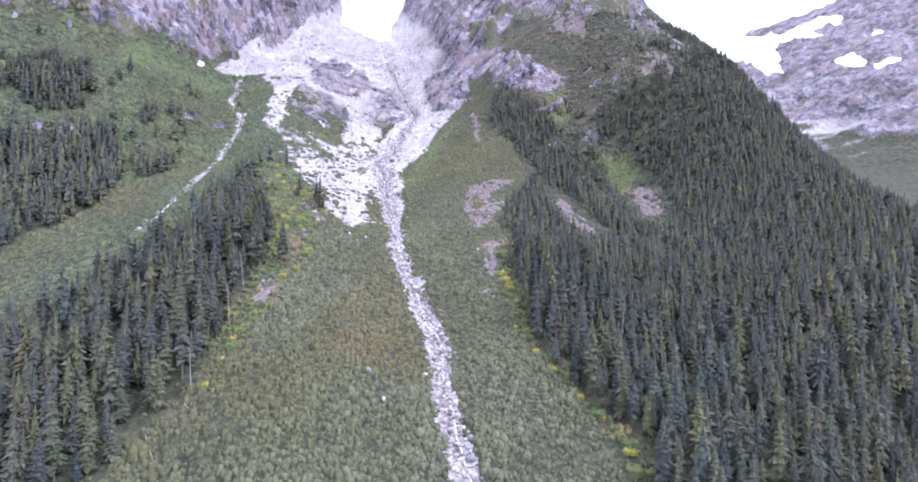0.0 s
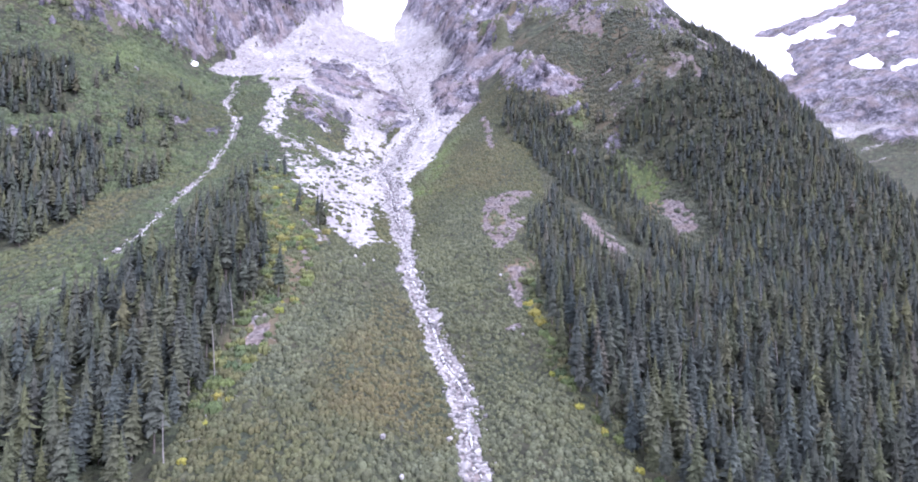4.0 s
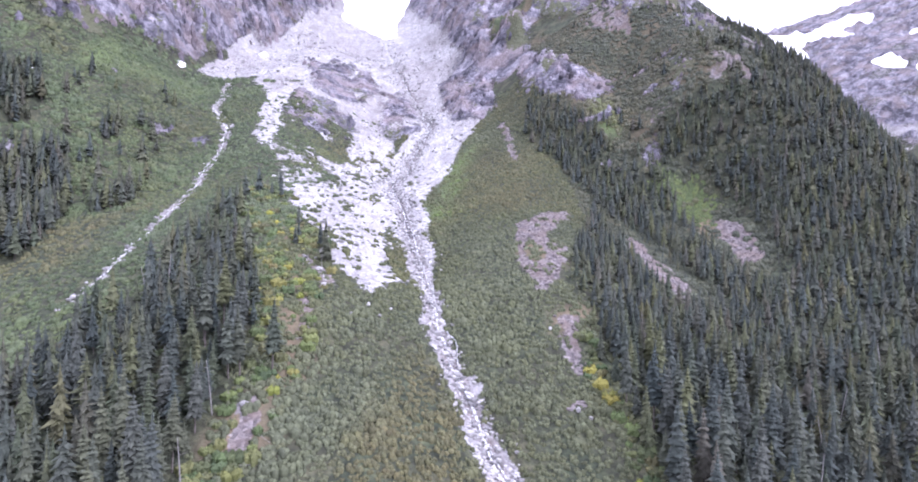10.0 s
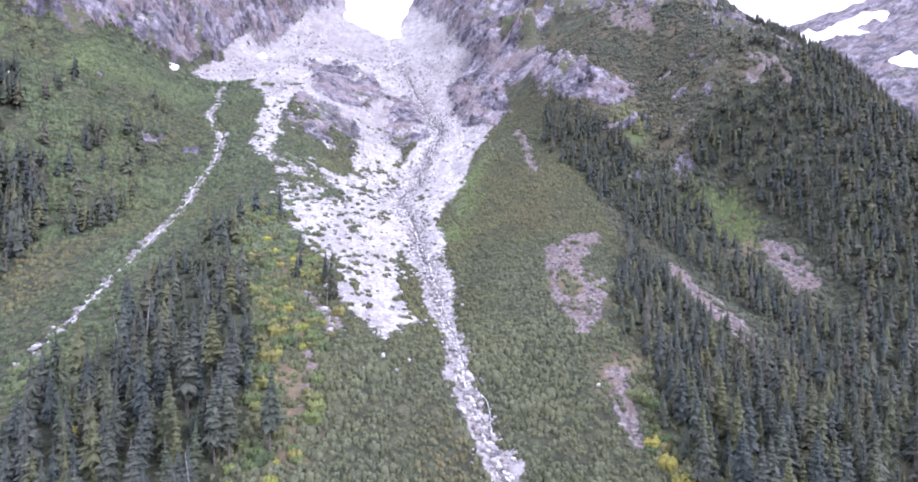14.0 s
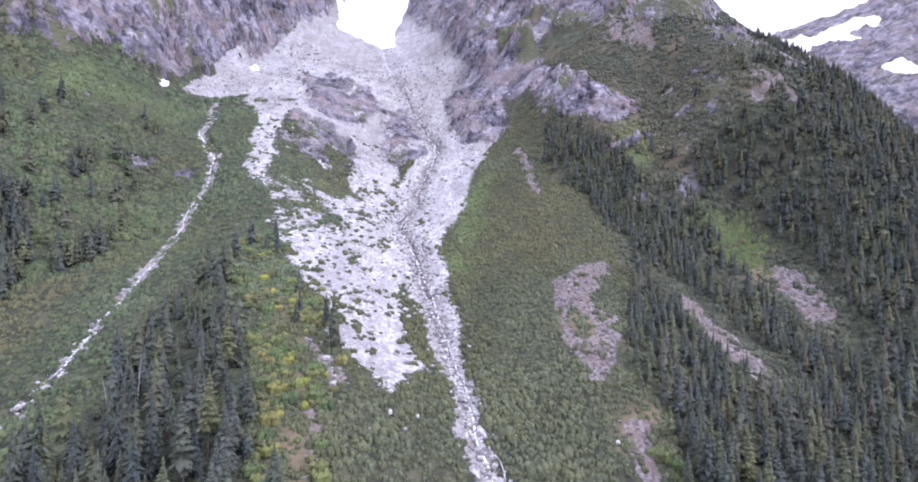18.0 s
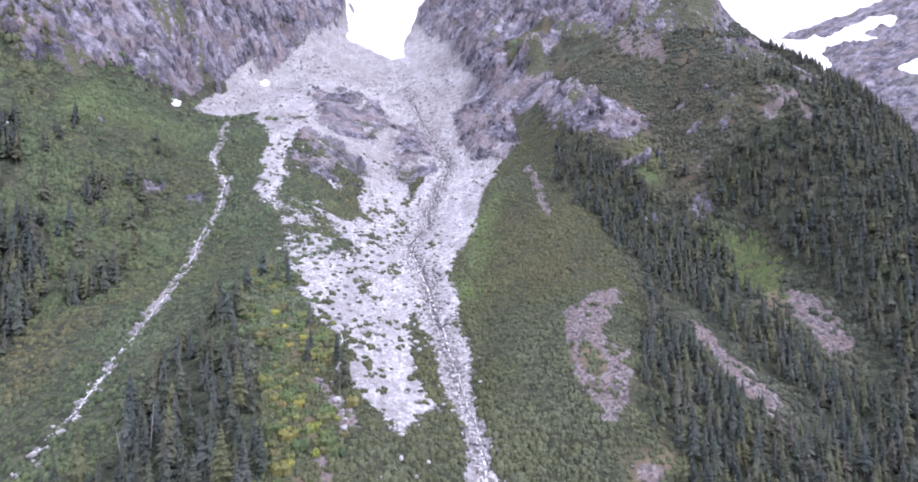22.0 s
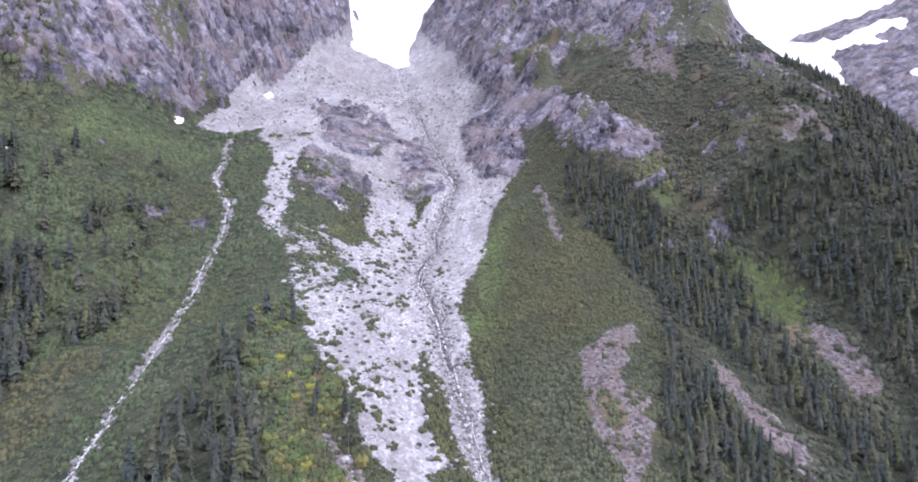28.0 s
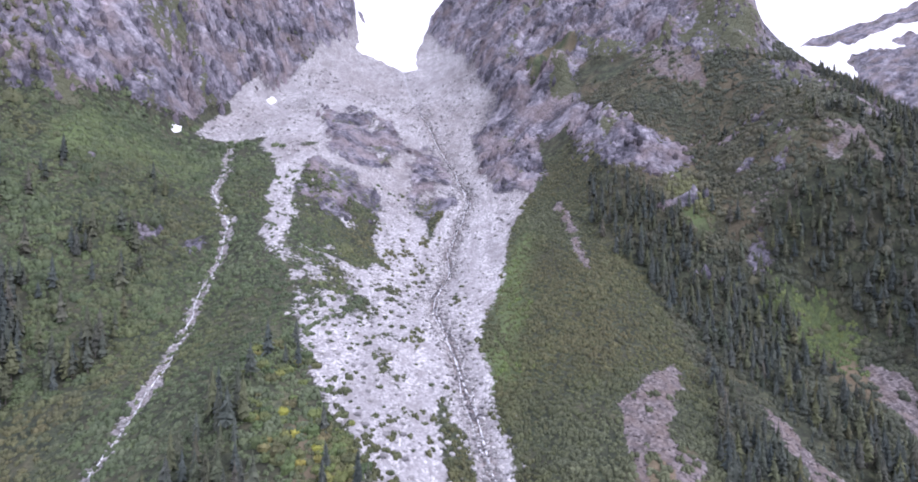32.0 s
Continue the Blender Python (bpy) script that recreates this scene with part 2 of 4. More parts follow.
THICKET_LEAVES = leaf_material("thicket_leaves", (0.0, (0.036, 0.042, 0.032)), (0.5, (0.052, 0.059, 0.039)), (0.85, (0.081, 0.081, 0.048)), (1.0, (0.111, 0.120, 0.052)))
EDGE_LEAVES = leaf_material("edge_leaves", (0.0, (0.050, 0.074, 0.034)), (0.55, (0.082, 0.112, 0.042)), (0.85, (0.112, 0.136, 0.046)), (1.0, (0.175, 0.170, 0.045)))
YELLOW = leaf_material("yellow_leaves", (0.0, (0.120, 0.148, 0.032)), (0.5, (0.232, 0.230, 0.044)), (1.0, (0.176, 0.156, 0.040)), single=True)
SCREE_LEAVES = leaf_material("scree_bush_leaves", (0.0, (0.046, 0.056, 0.034)), (0.5, (0.060, 0.074, 0.038)), (1.0, (0.078, 0.086, 0.042)), single=True)
DARK_STONE = plain_material("talus_stone", (0.066, 0.056, 0.056), (0.185, 0.160, 0.156), 0.6, 0.8, 0.1)
WET_STONE = plain_material("wet_stone", (0.045, 0.043, 0.046), (0.13, 0.124, 0.128), 0.5, 0.35, 0.1)
BARK = plain_material("bark", (0.06, 0.05, 0.045), (0.17, 0.15, 0.135), 2.0)
DEADWOOD = plain_material("weathered_wood", (0.16, 0.15, 0.145), (0.30, 0.285, 0.275), 1.5)
SNOW = plain_material("old_snow", (0.80, 0.80, 0.82), (0.92, 0.92, 0.93), 0.15, 0.6, 0.3)
FOAM = plain_material("white_water", (0.25, 0.26, 0.28), (0.75, 0.76, 0.77), 0.7, 0.25, 0.2)

# ---- the lie of the land: lines along gullies, ribs, foot of cliffs and crests ----
MAIN_GULLY = [(25, 0, 0), (15, 100, 30), (3, 186, 67), (-8, 256, 99), (-24, 308, 122), (-45, 400, 162),
              (-62, 533, 222), (-80, 640, 262), (-70, 760, 335), (-120, 930, 450), (-160, 1100, 556), (-170, 1280, 655)]
FAN = [(-37, 228, 95), (-68, 366, 160), (-107, 433, 193), (-70, 474, 195), (-102, 380, 172), (-142, 632, 270)]
LEFT_RIB = [(-170, 100, 35), (-125, 216, 97), (-115, 300, 138), (-135, 380, 180), (-165, 440, 208), (-200, 540, 255),
            (-212, 579, 278)]
LEFT_GULLY = [(-330, 200, 50), (-240, 300, 120), (-212, 345, 151), (-207, 385, 173), (-216, 430, 193), (-224, 502, 222),
              (-232, 566, 257), (-247, 596, 284), (-290, 690, 345), (-338, 718, 379)]
LEFT_SLOPE = [(-303, 524, 255), (-341, 511, 262), (-332, 610, 335), (-356, 542, 300), (-282, 383, 165), (-270, 361, 151), (-245, 405, 178), (-330, 310, 115), (-402, 623, 388),
              (-354, 664, 368), (-420, 420, 215), (-520, 500, 320), (-560, 640, 460), (-700, 500, 400), (-640, 250, 120)]
LEFT_CLIFF = [(-340, 834, 456), (-376, 784, 480), (-403, 634, 416), (-400, 800, 590), (-345, 930, 560), (-470, 660, 510),
              (-480, 780, 660), (-700, 800, 800), (-312, 950, 508), (-290, 1042, 602), (-262, 1142, 690), (-400, 1100, 800)]
TOP_SCREE = [(-311, 904, 452), (-260, 781, 401), (-206, 783, 390), (-180, 690, 336), (-108, 1108, 573), (-250, 1000, 515), (-238, 1080, 562), (-222, 1170, 616), (-205, 900, 450), (-270, 860, 432), (-265, 920, 468), (-298, 868, 436)]
GREEN_RIB = [(10, 348, 148), (14, 401, 178), (20, 427, 188), (15, 546, 244), (15, 650, 305), (13, 705, 331),
             (-18, 723, 345), (-16, 493, 213)]
RIGHT_GULLY = [(95, 100, 25), (60, 200, 74), (42, 239, 94), (28, 303, 121), (60, 340, 135), (96, 407, 160), (160, 456, 177), (167, 471, 186),
               (157, 486, 193)]
RIGHT_FOREST = [(60, 263, 105), (112, 247, 88), (169, 358, 138), (238, 351, 143), (201, 478, 212), (247, 467, 222),
                (300, 200, 80), (420, 350, 140), (120, 537, 226), (156, 533, 216)]
RIGHT_FACE = [(99, 590, 278), (145, 644, 350), (76, 684, 377), (201, 585, 346), (138, 662, 348), (181, 562, 298),
              (185, 714, 456), (106, 812, 484), (49, 818, 466), (-32, 753, 342), (30, 1000, 600), (120, 1000, 660)]
RIGHT_CREST = [(240, 790, 535), (235, 735, 452), (280, 712, 430), (305, 670, 386), (320, 628, 344), (346, 527, 226), (360, 471, 186), (400, 470, 153),
               (380, 640, 290), (430, 560, 190), (520, 480, 125), (650, 400, 90),
               (262, 805, 500), (300, 860, 480), (330, 950, 470), (450, 800, 330), (180, 1100, 760), (600, 800, 230)]
NOTCH_WALL = [(-142, 1190, 630), (-120, 1200, 664), (-92, 1200, 700), (-55, 1200, 742), (10, 1190, 765)]
FAR_SIDE = [(983, 1380, 615), (1019, 1620, 765), (1250, 1700, 920), (700, 1100, 330), (800, 900, 250), (1100, 900, 350),
            (1300, 1300, 700), (700, 1500, 560), (500, 1700, 700), (1500, 1000, 600), (-160, 1500, 560), (-60, 1800, 600)]
VALLEY = [(-200, -100, -8), (200, -100, -8), (-700, 0, 0), (700, 0, 0), (0, -500, -15), (-900, -400, 0), (900, -400, 0)]
LAND = np.array(MAIN_GULLY + FAN + LEFT_RIB + LEFT_GULLY + LEFT_SLOPE + LEFT_CLIFF + TOP_SCREE + GREEN_RIB + RIGHT_GULLY
                + RIGHT_FOREST + RIGHT_FACE + RIGHT_CREST + NOTCH_WALL + FAR_SIDE + VALLEY, float)


def spline_weights(points, soft):
    """Thin-plate spline through the lines of the land, slightly eased."""
    n, xy = len(points), points[:, :2] / 100
    d2 = ((xy[:, None] - xy[None]) ** 2).sum(-1)
    k = 0.5 * d2 * np.log(d2 + 1e-9) + soft * np.eye(n)
    p = np.c_[np.ones(n), xy]
    a = np.block([[k, p], [p.T, np.zeros((3, 3))]])
    return np.linalg.solve(a, np.r_[points[:, 2], 0, 0, 0])


SPLINE = spline_weights(LAND, 0.02)


def smooth_height(x, y):
    """The land without its roughness, for arrays of x and y."""
    x, y = np.asarray(x, float), np.asarray(y, float)
    out = SPLINE[-3] + SPLINE[-2] * x / 100 + SPLINE[-1] * y / 100
    for (px, py, _), w in zip(LAND, SPLINE):
        d2 = ((x - px) ** 2 + (y - py) ** 2) / 1e4
        out = out + w * 0.5 * d2 * np.log(d2 + 1e-9)
    return out


# ---- what covers the land, as outlines on the plan ----
STREAM = [(-161, 1087), (-118, 902), (-95, 822), (-74, 775), (-58, 698), (-69, 668), (-77, 638), (-74, 608), (-84, 566), (-83, 543), (-73, 518),
          (-66, 485), (-56, 440), (-46, 388), (-37, 343), (-24, 306), (-9, 264), (-7, 236), (-3, 216), (0, 201), (4, 186), (15, 100), (22, 20)]
LEFT_STREAM = [(-296, 743), (-273, 671), (-268, 636), (-241, 598), (-234, 573), (-228, 530), (-222, 501), (-213, 453), (-212, 428), (-208, 400),
               (-204, 372), (-205, 351), (-217, 335), (-250, 290), (-310, 220)]
SCREE = [(-100, 392), (-113, 420), (-131, 444), (-145, 470), (-160, 512), (-172, 537), (-187, 558), (-208, 575), (-218, 618), (-227, 665), (-244, 706),
         (-273, 745), (-330, 735), (-325, 800), (-335, 890), (-310, 960), (-284, 1040), (-260, 1300), (-90, 1350), (-40, 1100), (-20, 900), (11, 835), (1, 808),
         (13, 710), (-8, 675), (-27, 635), (-38, 573), (-50, 533), (-53, 500), (-49, 465), (-42, 427), (-43, 400), (-52, 392), (-72, 362), (-82, 372)]
GREEN_ISLES = [
    [(-213, 668), (-202, 685), (-185, 679), (-162, 667), (-141, 663), (-128, 615), (-126, 576), (-143, 575), (-179, 571), (-190, 582), (-201, 629)],
    [(-138, 553), (-114, 523), (-101, 504), (-93, 457), (-102, 461), (-118, 484), (-130, 513)],
    [(-192, 582), (-142, 566), (-124, 532), (-138, 500), (-158, 503), (-174, 533)],
    [(-75, 465), (-69, 472), (-60, 442), (-52, 410), (-54, 385), (-66, 400), (-73, 440)],
    [(-110, 680), (-80, 685), (-99, 650)],
    [(-225, 735), (-205, 742), (-212, 715)]]
ROCKS = [
    [(-235, 860), (-204, 875), (-151, 861), (-131, 811), (-141, 736), (-180, 703), (-205, 740)],
    [(-130, 799), (-99, 821), (-77, 765), (-70, 699), (-103, 671), (-114, 703)],
    [(-55, 826), (-18, 816), (10, 775), (14, 701), (-7, 684), (-33, 695), (-46, 767)],
    [(-212, 690), (-190, 706), (-150, 702), (-138, 672), (-152, 640), (-185, 636), (-204, 655)],
    [(-800, 640), (-620, 640), (-500, 600), (-419, 608), (-404, 623), (-379, 628), (-376, 683), (-360, 692), (-346, 715), (-342, 742), (-332, 802), (-336, 875), (-316, 925),
     (-302, 960), (-278, 1030), (-250, 1130), (-240, 1300), (-270, 1400), (-1200, 1500), (-1200, 700)],
    [(38, 755), (63, 745), (77, 712), (89, 682), (104, 670), (126, 662), (122, 638), (91, 636), (79, 644), (56, 654), (41, 695)],
    [(-120, 1350), (-132, 1200), (-112, 1150), (-80, 1100), (-56, 1032), (-35, 897), (-5, 815), (45, 793), (74, 808), (125, 766), (173, 710), (208, 704), (236, 735), (260, 800), (340, 1000), (200, 1400)],
    [(130, 568), (140, 572), (142, 560), (132, 555)], [(-372, 480), (-350, 496), (-342, 488), (-362, 470)],
    [(-262, 576), (-250, 585), (-247, 578), (-258, 570)], [(-296, 566), (-280, 573), (-279, 568), (-294, 561)],
    [(200, 690), (240, 690), (250, 660), (215, 655)]]
BUSHY_PATCH = [(10, 416), (17, 417), (20, 399), (12, 391), (8, 398)]
GRASS_LEDGE = [(7, 865), (38, 880), (75, 848), (47, 808), (18, 830)]
PINK_SCREE = [
    [(142, 600), (161, 593), (162, 578), (143, 582)],
    [(116, 775), (147, 737), (177, 692), (156, 694), (115, 734)],
    [(184, 608), (200, 608), (214, 592), (224, 584), (224, 564), (212, 570), (195, 576), (182, 588)],
    [(8, 448), (16, 453), (44, 481), (50, 476), (39, 456), (24, 428), (27, 415), (33, 416), (28, 400), (23, 382), (15, 371), (11, 372), (9, 379), (4, 388), (4, 403), (6, 430)],
    [(84, 469), (90, 458), (91, 432), (98, 418), (103, 407), (93, 388), (83, 396), (80, 417), (79, 436), (80, 452)],
    [(158, 504), (166, 493), (171, 479), (171, 453), (160, 443), (149, 441), (155, 464), (153, 483)],
    [(17, 353), (28, 354), (24, 340), (24, 321), (20, 319), (17, 327), (16, 339)],
    [(-109, 382), (-106, 388), (-95, 376), (-89, 362), (-95, 354), (-103, 368)], [(11, 309), (20, 307), (18, 302), (13, 303)], [(10, 649), (16, 645), (22, 606), (15.5, 603)],
    [(16, 601), (21, 599), (21, 558), (16.5, 558)], [(-100, 264), (-94, 265), (-93, 280), (-95, 291), (-100, 289)], [(-103, 347), (-97, 347), (-90, 328), (-94, 316), (-98, 330)]]
BRIGHT_GREEN = [[(-53, 470), (-40, 570), (-14, 640), (-6, 632), (-20, 560), (-36, 475)], [(131, 546), (164, 537), (167, 512), (151, 498), (148, 521), (133, 532)],
                [(95, 640), (120, 630), (118, 590), (100, 590)], [(-380, 640), (-350, 668), (-318, 690), (-310, 640), (-340, 600), (-375, 590)],
                [(-430, 445), (-390, 470), (-395, 440)]]
DRY = [[(-104, 260), (-93, 262), (-91, 280), (-94, 296), (-104, 292)], [(-112, 385), (-106, 388), (-100, 350), (-108, 350)], [(-132, 418), (-126, 420), (-116, 392), (-122, 390)], [(-104, 330), (-92, 338), (-88, 300), (-96, 290)], [(140, 500), (148, 512), (160, 508), (156, 490), (150, 470), (144, 478)], [(14, 352), (30, 362), (32, 350), (16, 346)],
       [(4, 410), (30, 420), (24, 392), (10, 392)]]
DRY_BRUSH = [[(-67, 264), (-59, 302), (-48, 330), (-34, 325), (-30, 304), (-17, 258), (-17, 236), (-41, 234), (-57, 238)],
             [(-300, 400), (-240, 470), (-234, 440), (-230, 400), (-262, 370)]]
LEFT_RIB_WOOD = [(-112, 175), (-104, 204), (-104, 230), (-106, 269), (-112, 314), (-121, 346), (-127, 364), (-139, 388), (-152, 410), (-164, 438), (-172, 430), (-174, 400), (-172, 375),
                 (-174, 345), (-185, 310), (-200, 262), (-215, 200), (-225, 120), (-150, 120)]
RIGHT_WOOD = [(70, 150), (64, 196), (54, 222), (43, 243), (36, 275), (36, 300), (32, 330), (38, 352), (28, 372), (32, 400), (46, 430), (60, 462), (72, 500), (50, 560), (36, 605), (34, 640),
              (48, 660), (72, 648), (105, 632), (130, 640), (160, 650), (190, 640), (200, 690), (236, 735), (300, 700), (340, 640), (420, 620), (700, 480), (700, 100), (300, 60)]
RIB_EDGE = [(-106, 230), (-94, 232), (-92, 300), (-90, 350), (-104, 420), (-126, 446), (-150, 470), (-170, 470), (-166, 440), (-150, 414), (-137, 392), (-124, 364), (-116, 340), (-106, 300)]
OPEN_FACE = [(30, 830), (50, 760), (48, 690), (62, 640), (109, 606), (134, 572), (158, 577), (189, 572), (227, 572), (245, 602), (242, 680), (236, 780)]
LUSH_GLADE = [(92, 642), (122, 634), (127, 585), (122, 560), (106, 558), (96, 590)]
CLEARINGS = [[(83, 485), (90, 455), (104, 411), (94, 392), (79, 413), (76, 447)], [(137, 560), (170, 540), (178, 480), (176, 448), (157, 425), (144, 440), (146, 500), (140, 535)],
             [(120, 500), (132, 520), (136, 480), (124, 470)]]
LEFT_WOODS = [[(-296, 345), (-278, 366), (-264, 410), (-280, 455), (-318, 508), (-352, 485), (-420, 440), (-420, 300), (-330, 290)],
              [(-380, 493), (-346, 516), (-380, 565), (-420, 560), (-450, 510)], [(-316, 545), (-306, 556), (-300, 535), (-310, 528)],
              [(-262, 440), (-252, 470), (-258, 500), (-272, 470)], [(-300, 600), (-292, 615), (-286, 600)]]


def inside(x, y, outline, soft=4.0):
    """1 within the outline, 0 outside, with a soft border of so many metres."""
    x, y = np.asarray(x, float), np.asarray(y, float)
    odd, near = np.zeros(x.shape, bool), np.full(x.shape, 1e9)
    for (ax, ay), (bx, by) in zip(outline, outline[1:] + outline[:1]):
        crosses = (ay > y) != (by > y)
        odd ^= crosses & (x < (bx - ax) * (y - ay) / (by - ay + 1e-9) + ax)
        f = np.clip(((x - ax) * (bx - ax) + (y - ay) * (by - ay)) / ((bx - ax) ** 2 + (by - ay) ** 2), 0, 1)
        near = np.minimum(near, (x - ax - f * (bx - ax)) ** 2 + (y - ay - f * (by - ay)) ** 2)
    d = np.sqrt(near) * np.where(odd, 1, -1)
    return np.clip(0.5 + d / (2 * soft), 0, 1)


def any_of(x, y, outlines, soft=4.0):
    out = np.zeros(np.shape(x))
    for o in outlines:
        lo, hi = np.min(o, 0) - 3 * soft, np.max(o, 0) + 3 * soft
        part = (x > lo[0]) & (x < hi[0]) & (y > lo[1]) & (y < hi[1])
        if part.any():
            out[part] = np.maximum(out[part], inside(x[part], y[part], o, soft))
    return out


def away_from(x, y, line):
    """Distance to a line on the plan."""
    near = np.full(np.shape(x), 1e9)
    for (ax, ay), (bx, by) in zip(line, line[1:]):
        f = np.clip(((x - ax) * (bx - ax) + (y - ay) * (by - ay)) / ((bx - ax) ** 2 + (by - ay) ** 2), 0, 1)
        near = np.minimum(near, (x - ax - f * (bx - ax)) ** 2 + (y - ay - f * (by - ay)) ** 2)
    return np.sqrt(near)


def lattice(ix, iy, seed):
    h = (ix * 374761393 + iy * 668265263 + seed * 974634777) & 0xFFFFFFFF
    h = ((h ^ (h >> 13)) * 1274126177) & 0xFFFFFFFF
    return ((h ^ (h >> 16)) & 0xFFFF) / 65535.0


def value_noise(x, y, seed):
    ix, iy = np.floor(x).astype(np.int64), np.floor(y).astype(np.int64)
    fx, fy = x - ix, y - iy
    fx, fy = fx * fx * (3 - 2 * fx), fy * fy * (3 - 2 * fy)
    a, b = lattice(ix, iy, seed), lattice(ix + 1, iy, seed)
    c, d = lattice(ix, iy + 1, seed), lattice(ix + 1, iy + 1, seed)
    return (a + (b - a) * fx) * (1 - fy) + (c + (d - c) * fx) * fy


def rough(x, y, size, octaves=4, seed=1, ridged=False):
    """Fractal noise about 0, in about -1 to 1; size is the largest bump in metres."""
    x, y = np.asarray(x, float), np.asarray(y, float)
    out, amp = np.zeros(x.shape), 1.0
    for k in range(octaves):
        v = 2 * value_noise(x / size + 17.3 * k, y / size - 9.1 * k, seed + k) - 1
        out += amp * (1 - 2 * np.abs(v) if ridged else v)
        amp, size = amp * 0.5, size * 0.5
    return out


def covers(x, y):
    """Bare stones, bare rock and forest at each place, from 0 to 1."""
    sway = 2.5 + 4.5 * np.clip((-68 - x) / 30, 0, 1)
    wx, wy = x + sway * rough(x, y, 24, 4, 11), y + sway * rough(x, y, 24, 4, 12)
    bare = inside(wx, wy, SCREE, 5)
    green = np.maximum.reduce([any_of(wx, wy, GREEN_ISLES[:1] + GREEN_ISLES[3:], 5), 0.5 * any_of(wx, wy, GREEN_ISLES[1:2], 5), 0.75 * any_of(wx, wy, GREEN_ISLES[2:3], 6)])
    rock = any_of(0.3 * x + 0.7 * wx + 2.5 * rough(x, y, 8, 3, 22), 0.3 * y + 0.7 * wy + 2.5 * rough(x, y, 8, 3, 23), ROCKS, 6)
    rock = rock * np.where((y < 890) & (x > -250) & (x < -62), np.clip(0.85 + 0.7 * rough(x, y, 17, 4, 24), 0, 1), 1)
    cliffs = any_of(wx, wy, [ROCKS[4], ROCKS[6]], 12)
    ledges = (x > 50) & (x < 270) & (y > 555) & (y < 800)
    rock = np.maximum(rock, ledges * np.clip(2.5 * (rough(x * 0.7, y * 1.3, 24, 4, 19) + 0.25 * rough(x, y, 90, 2, 21) - 0.78), 0, 1))
    rock = np.maximum(rock, ((x < -340) & (y > 560)) * np.clip(2.2 * (rough(x, y * 1.2, 30, 4, 20) - 0.55), 0, 1))
    green = green * np.clip(1.1 + 0.9 * rough(x, y, 16, 3, 18), 0, 1)
    nx, ny = x + 0.3 * (wx - x) + 2.2 * rough(x, y, 9, 3, 13), y + 0.3 * (wy - y) + 2.2 * rough(x, y, 9, 3, 14)
    patchy = np.where((x > 110) & (y > 570), np.clip(0.45 + 0.9 * rough(x, y, 14, 4, 25), 0, 1), 1)
    bare = np.maximum(bare * (1 - green), patchy * any_of(nx, ny, PINK_SCREE, 2) * (1 - inside(nx, ny, BUSHY_PATCH, 2)))
    bare = np.maximum(bare, np.clip(1.6 - away_from(nx, ny, STREAM) / np.where(y > 480, 5.0, 4.5), 0, 1))
    bare = np.maximum(bare, np.clip((y - 345) / 60, 0.3, 0.9) * np.clip(1.5 - away_from(nx, ny, LEFT_STREAM) / 3.2, 0, 1))
    far = (x > 560) & (y > 700)
    z = smooth_height(np.clip(x, -1400, 1800), np.clip(y, -600, 2200))
    rock = np.where(far, np.clip((z - 330 + 60 * rough(x, y, 160, 3, 15)) / 60, 0, 1), rock)
    # far slabs: pale stone mixed into the rock also puts haze into its colour
    bare = np.where(far, np.clip(0.55 - 0.8 * np.clip(np.abs(z - 480) / 110 - 0.6, 0, 1) + 0.4 * rough(x + 0.5 * y, 2.5 * y, 60, 4, 17), 0, 1), bare)
    rock = rock * np.where(far, (1 - 0.75 * bare) * np.clip(0.75 + 0.8 * rough(x + y, y - x, 120, 4, 16), 0, 1), 1)
    rock = np.where(far & (z > 430), np.clip(0.82 + 0.4 * rough(x + 0.5 * y, 2.5 * y, 60, 4, 17), 0, 1), rock)
    bare = np.where(far & (z > 430), np.maximum(bare, 1 - rock), bare)
    rock = np.where((y > 1300) & ~far, 1, rock)
    return bare, rock, np.maximum(cliffs, far), z


def height(x, y):
    bare, rock, cliffs, z = covers(np.asarray(x, float), np.asarray(y, float))
    crag = cliffs * 20 * rough(x + 0.4 * y, y, 80, 2, 31, True) + 11 * rough(x + 0.3 * y, y - 0.5 * x, 34, 2, 35, True) + (0.5 + 1.6 * cliffs * (x < 400)) * rough(x + 0.5 * y, y, 11, 2, 39, True)
    far = np.clip((np.hypot(x - 900, y - 1500) < 750) * 1.0, 0, 1)
    z = z + rock * crag * (0.5 + 0.5 * cliffs) * (1 - 0.5 * far) + (1 - rock) * (1.6 * rough(x, y, 30, 4, 41)) + bare * (1 - rock) * 0.8 * rough(x, y, 9, 3, 45)
    ridge = np.interp(x, [700, 900, 1000, 1100, 1200, 1400], [1850, 1842, 1826, 1814, 1750, 1710])
    z = z - np.clip((x - 560) / 100, 0, 1) * 1.3 * np.clip(y - ridge, 0, 450)
    z = z - 2.6 * np.exp(-(away_from(x, y, STREAM) / 6.5) ** 2) - 2.4 * np.exp(-(away_from(x, y, LEFT_STREAM) / 6) ** 2)
    return z


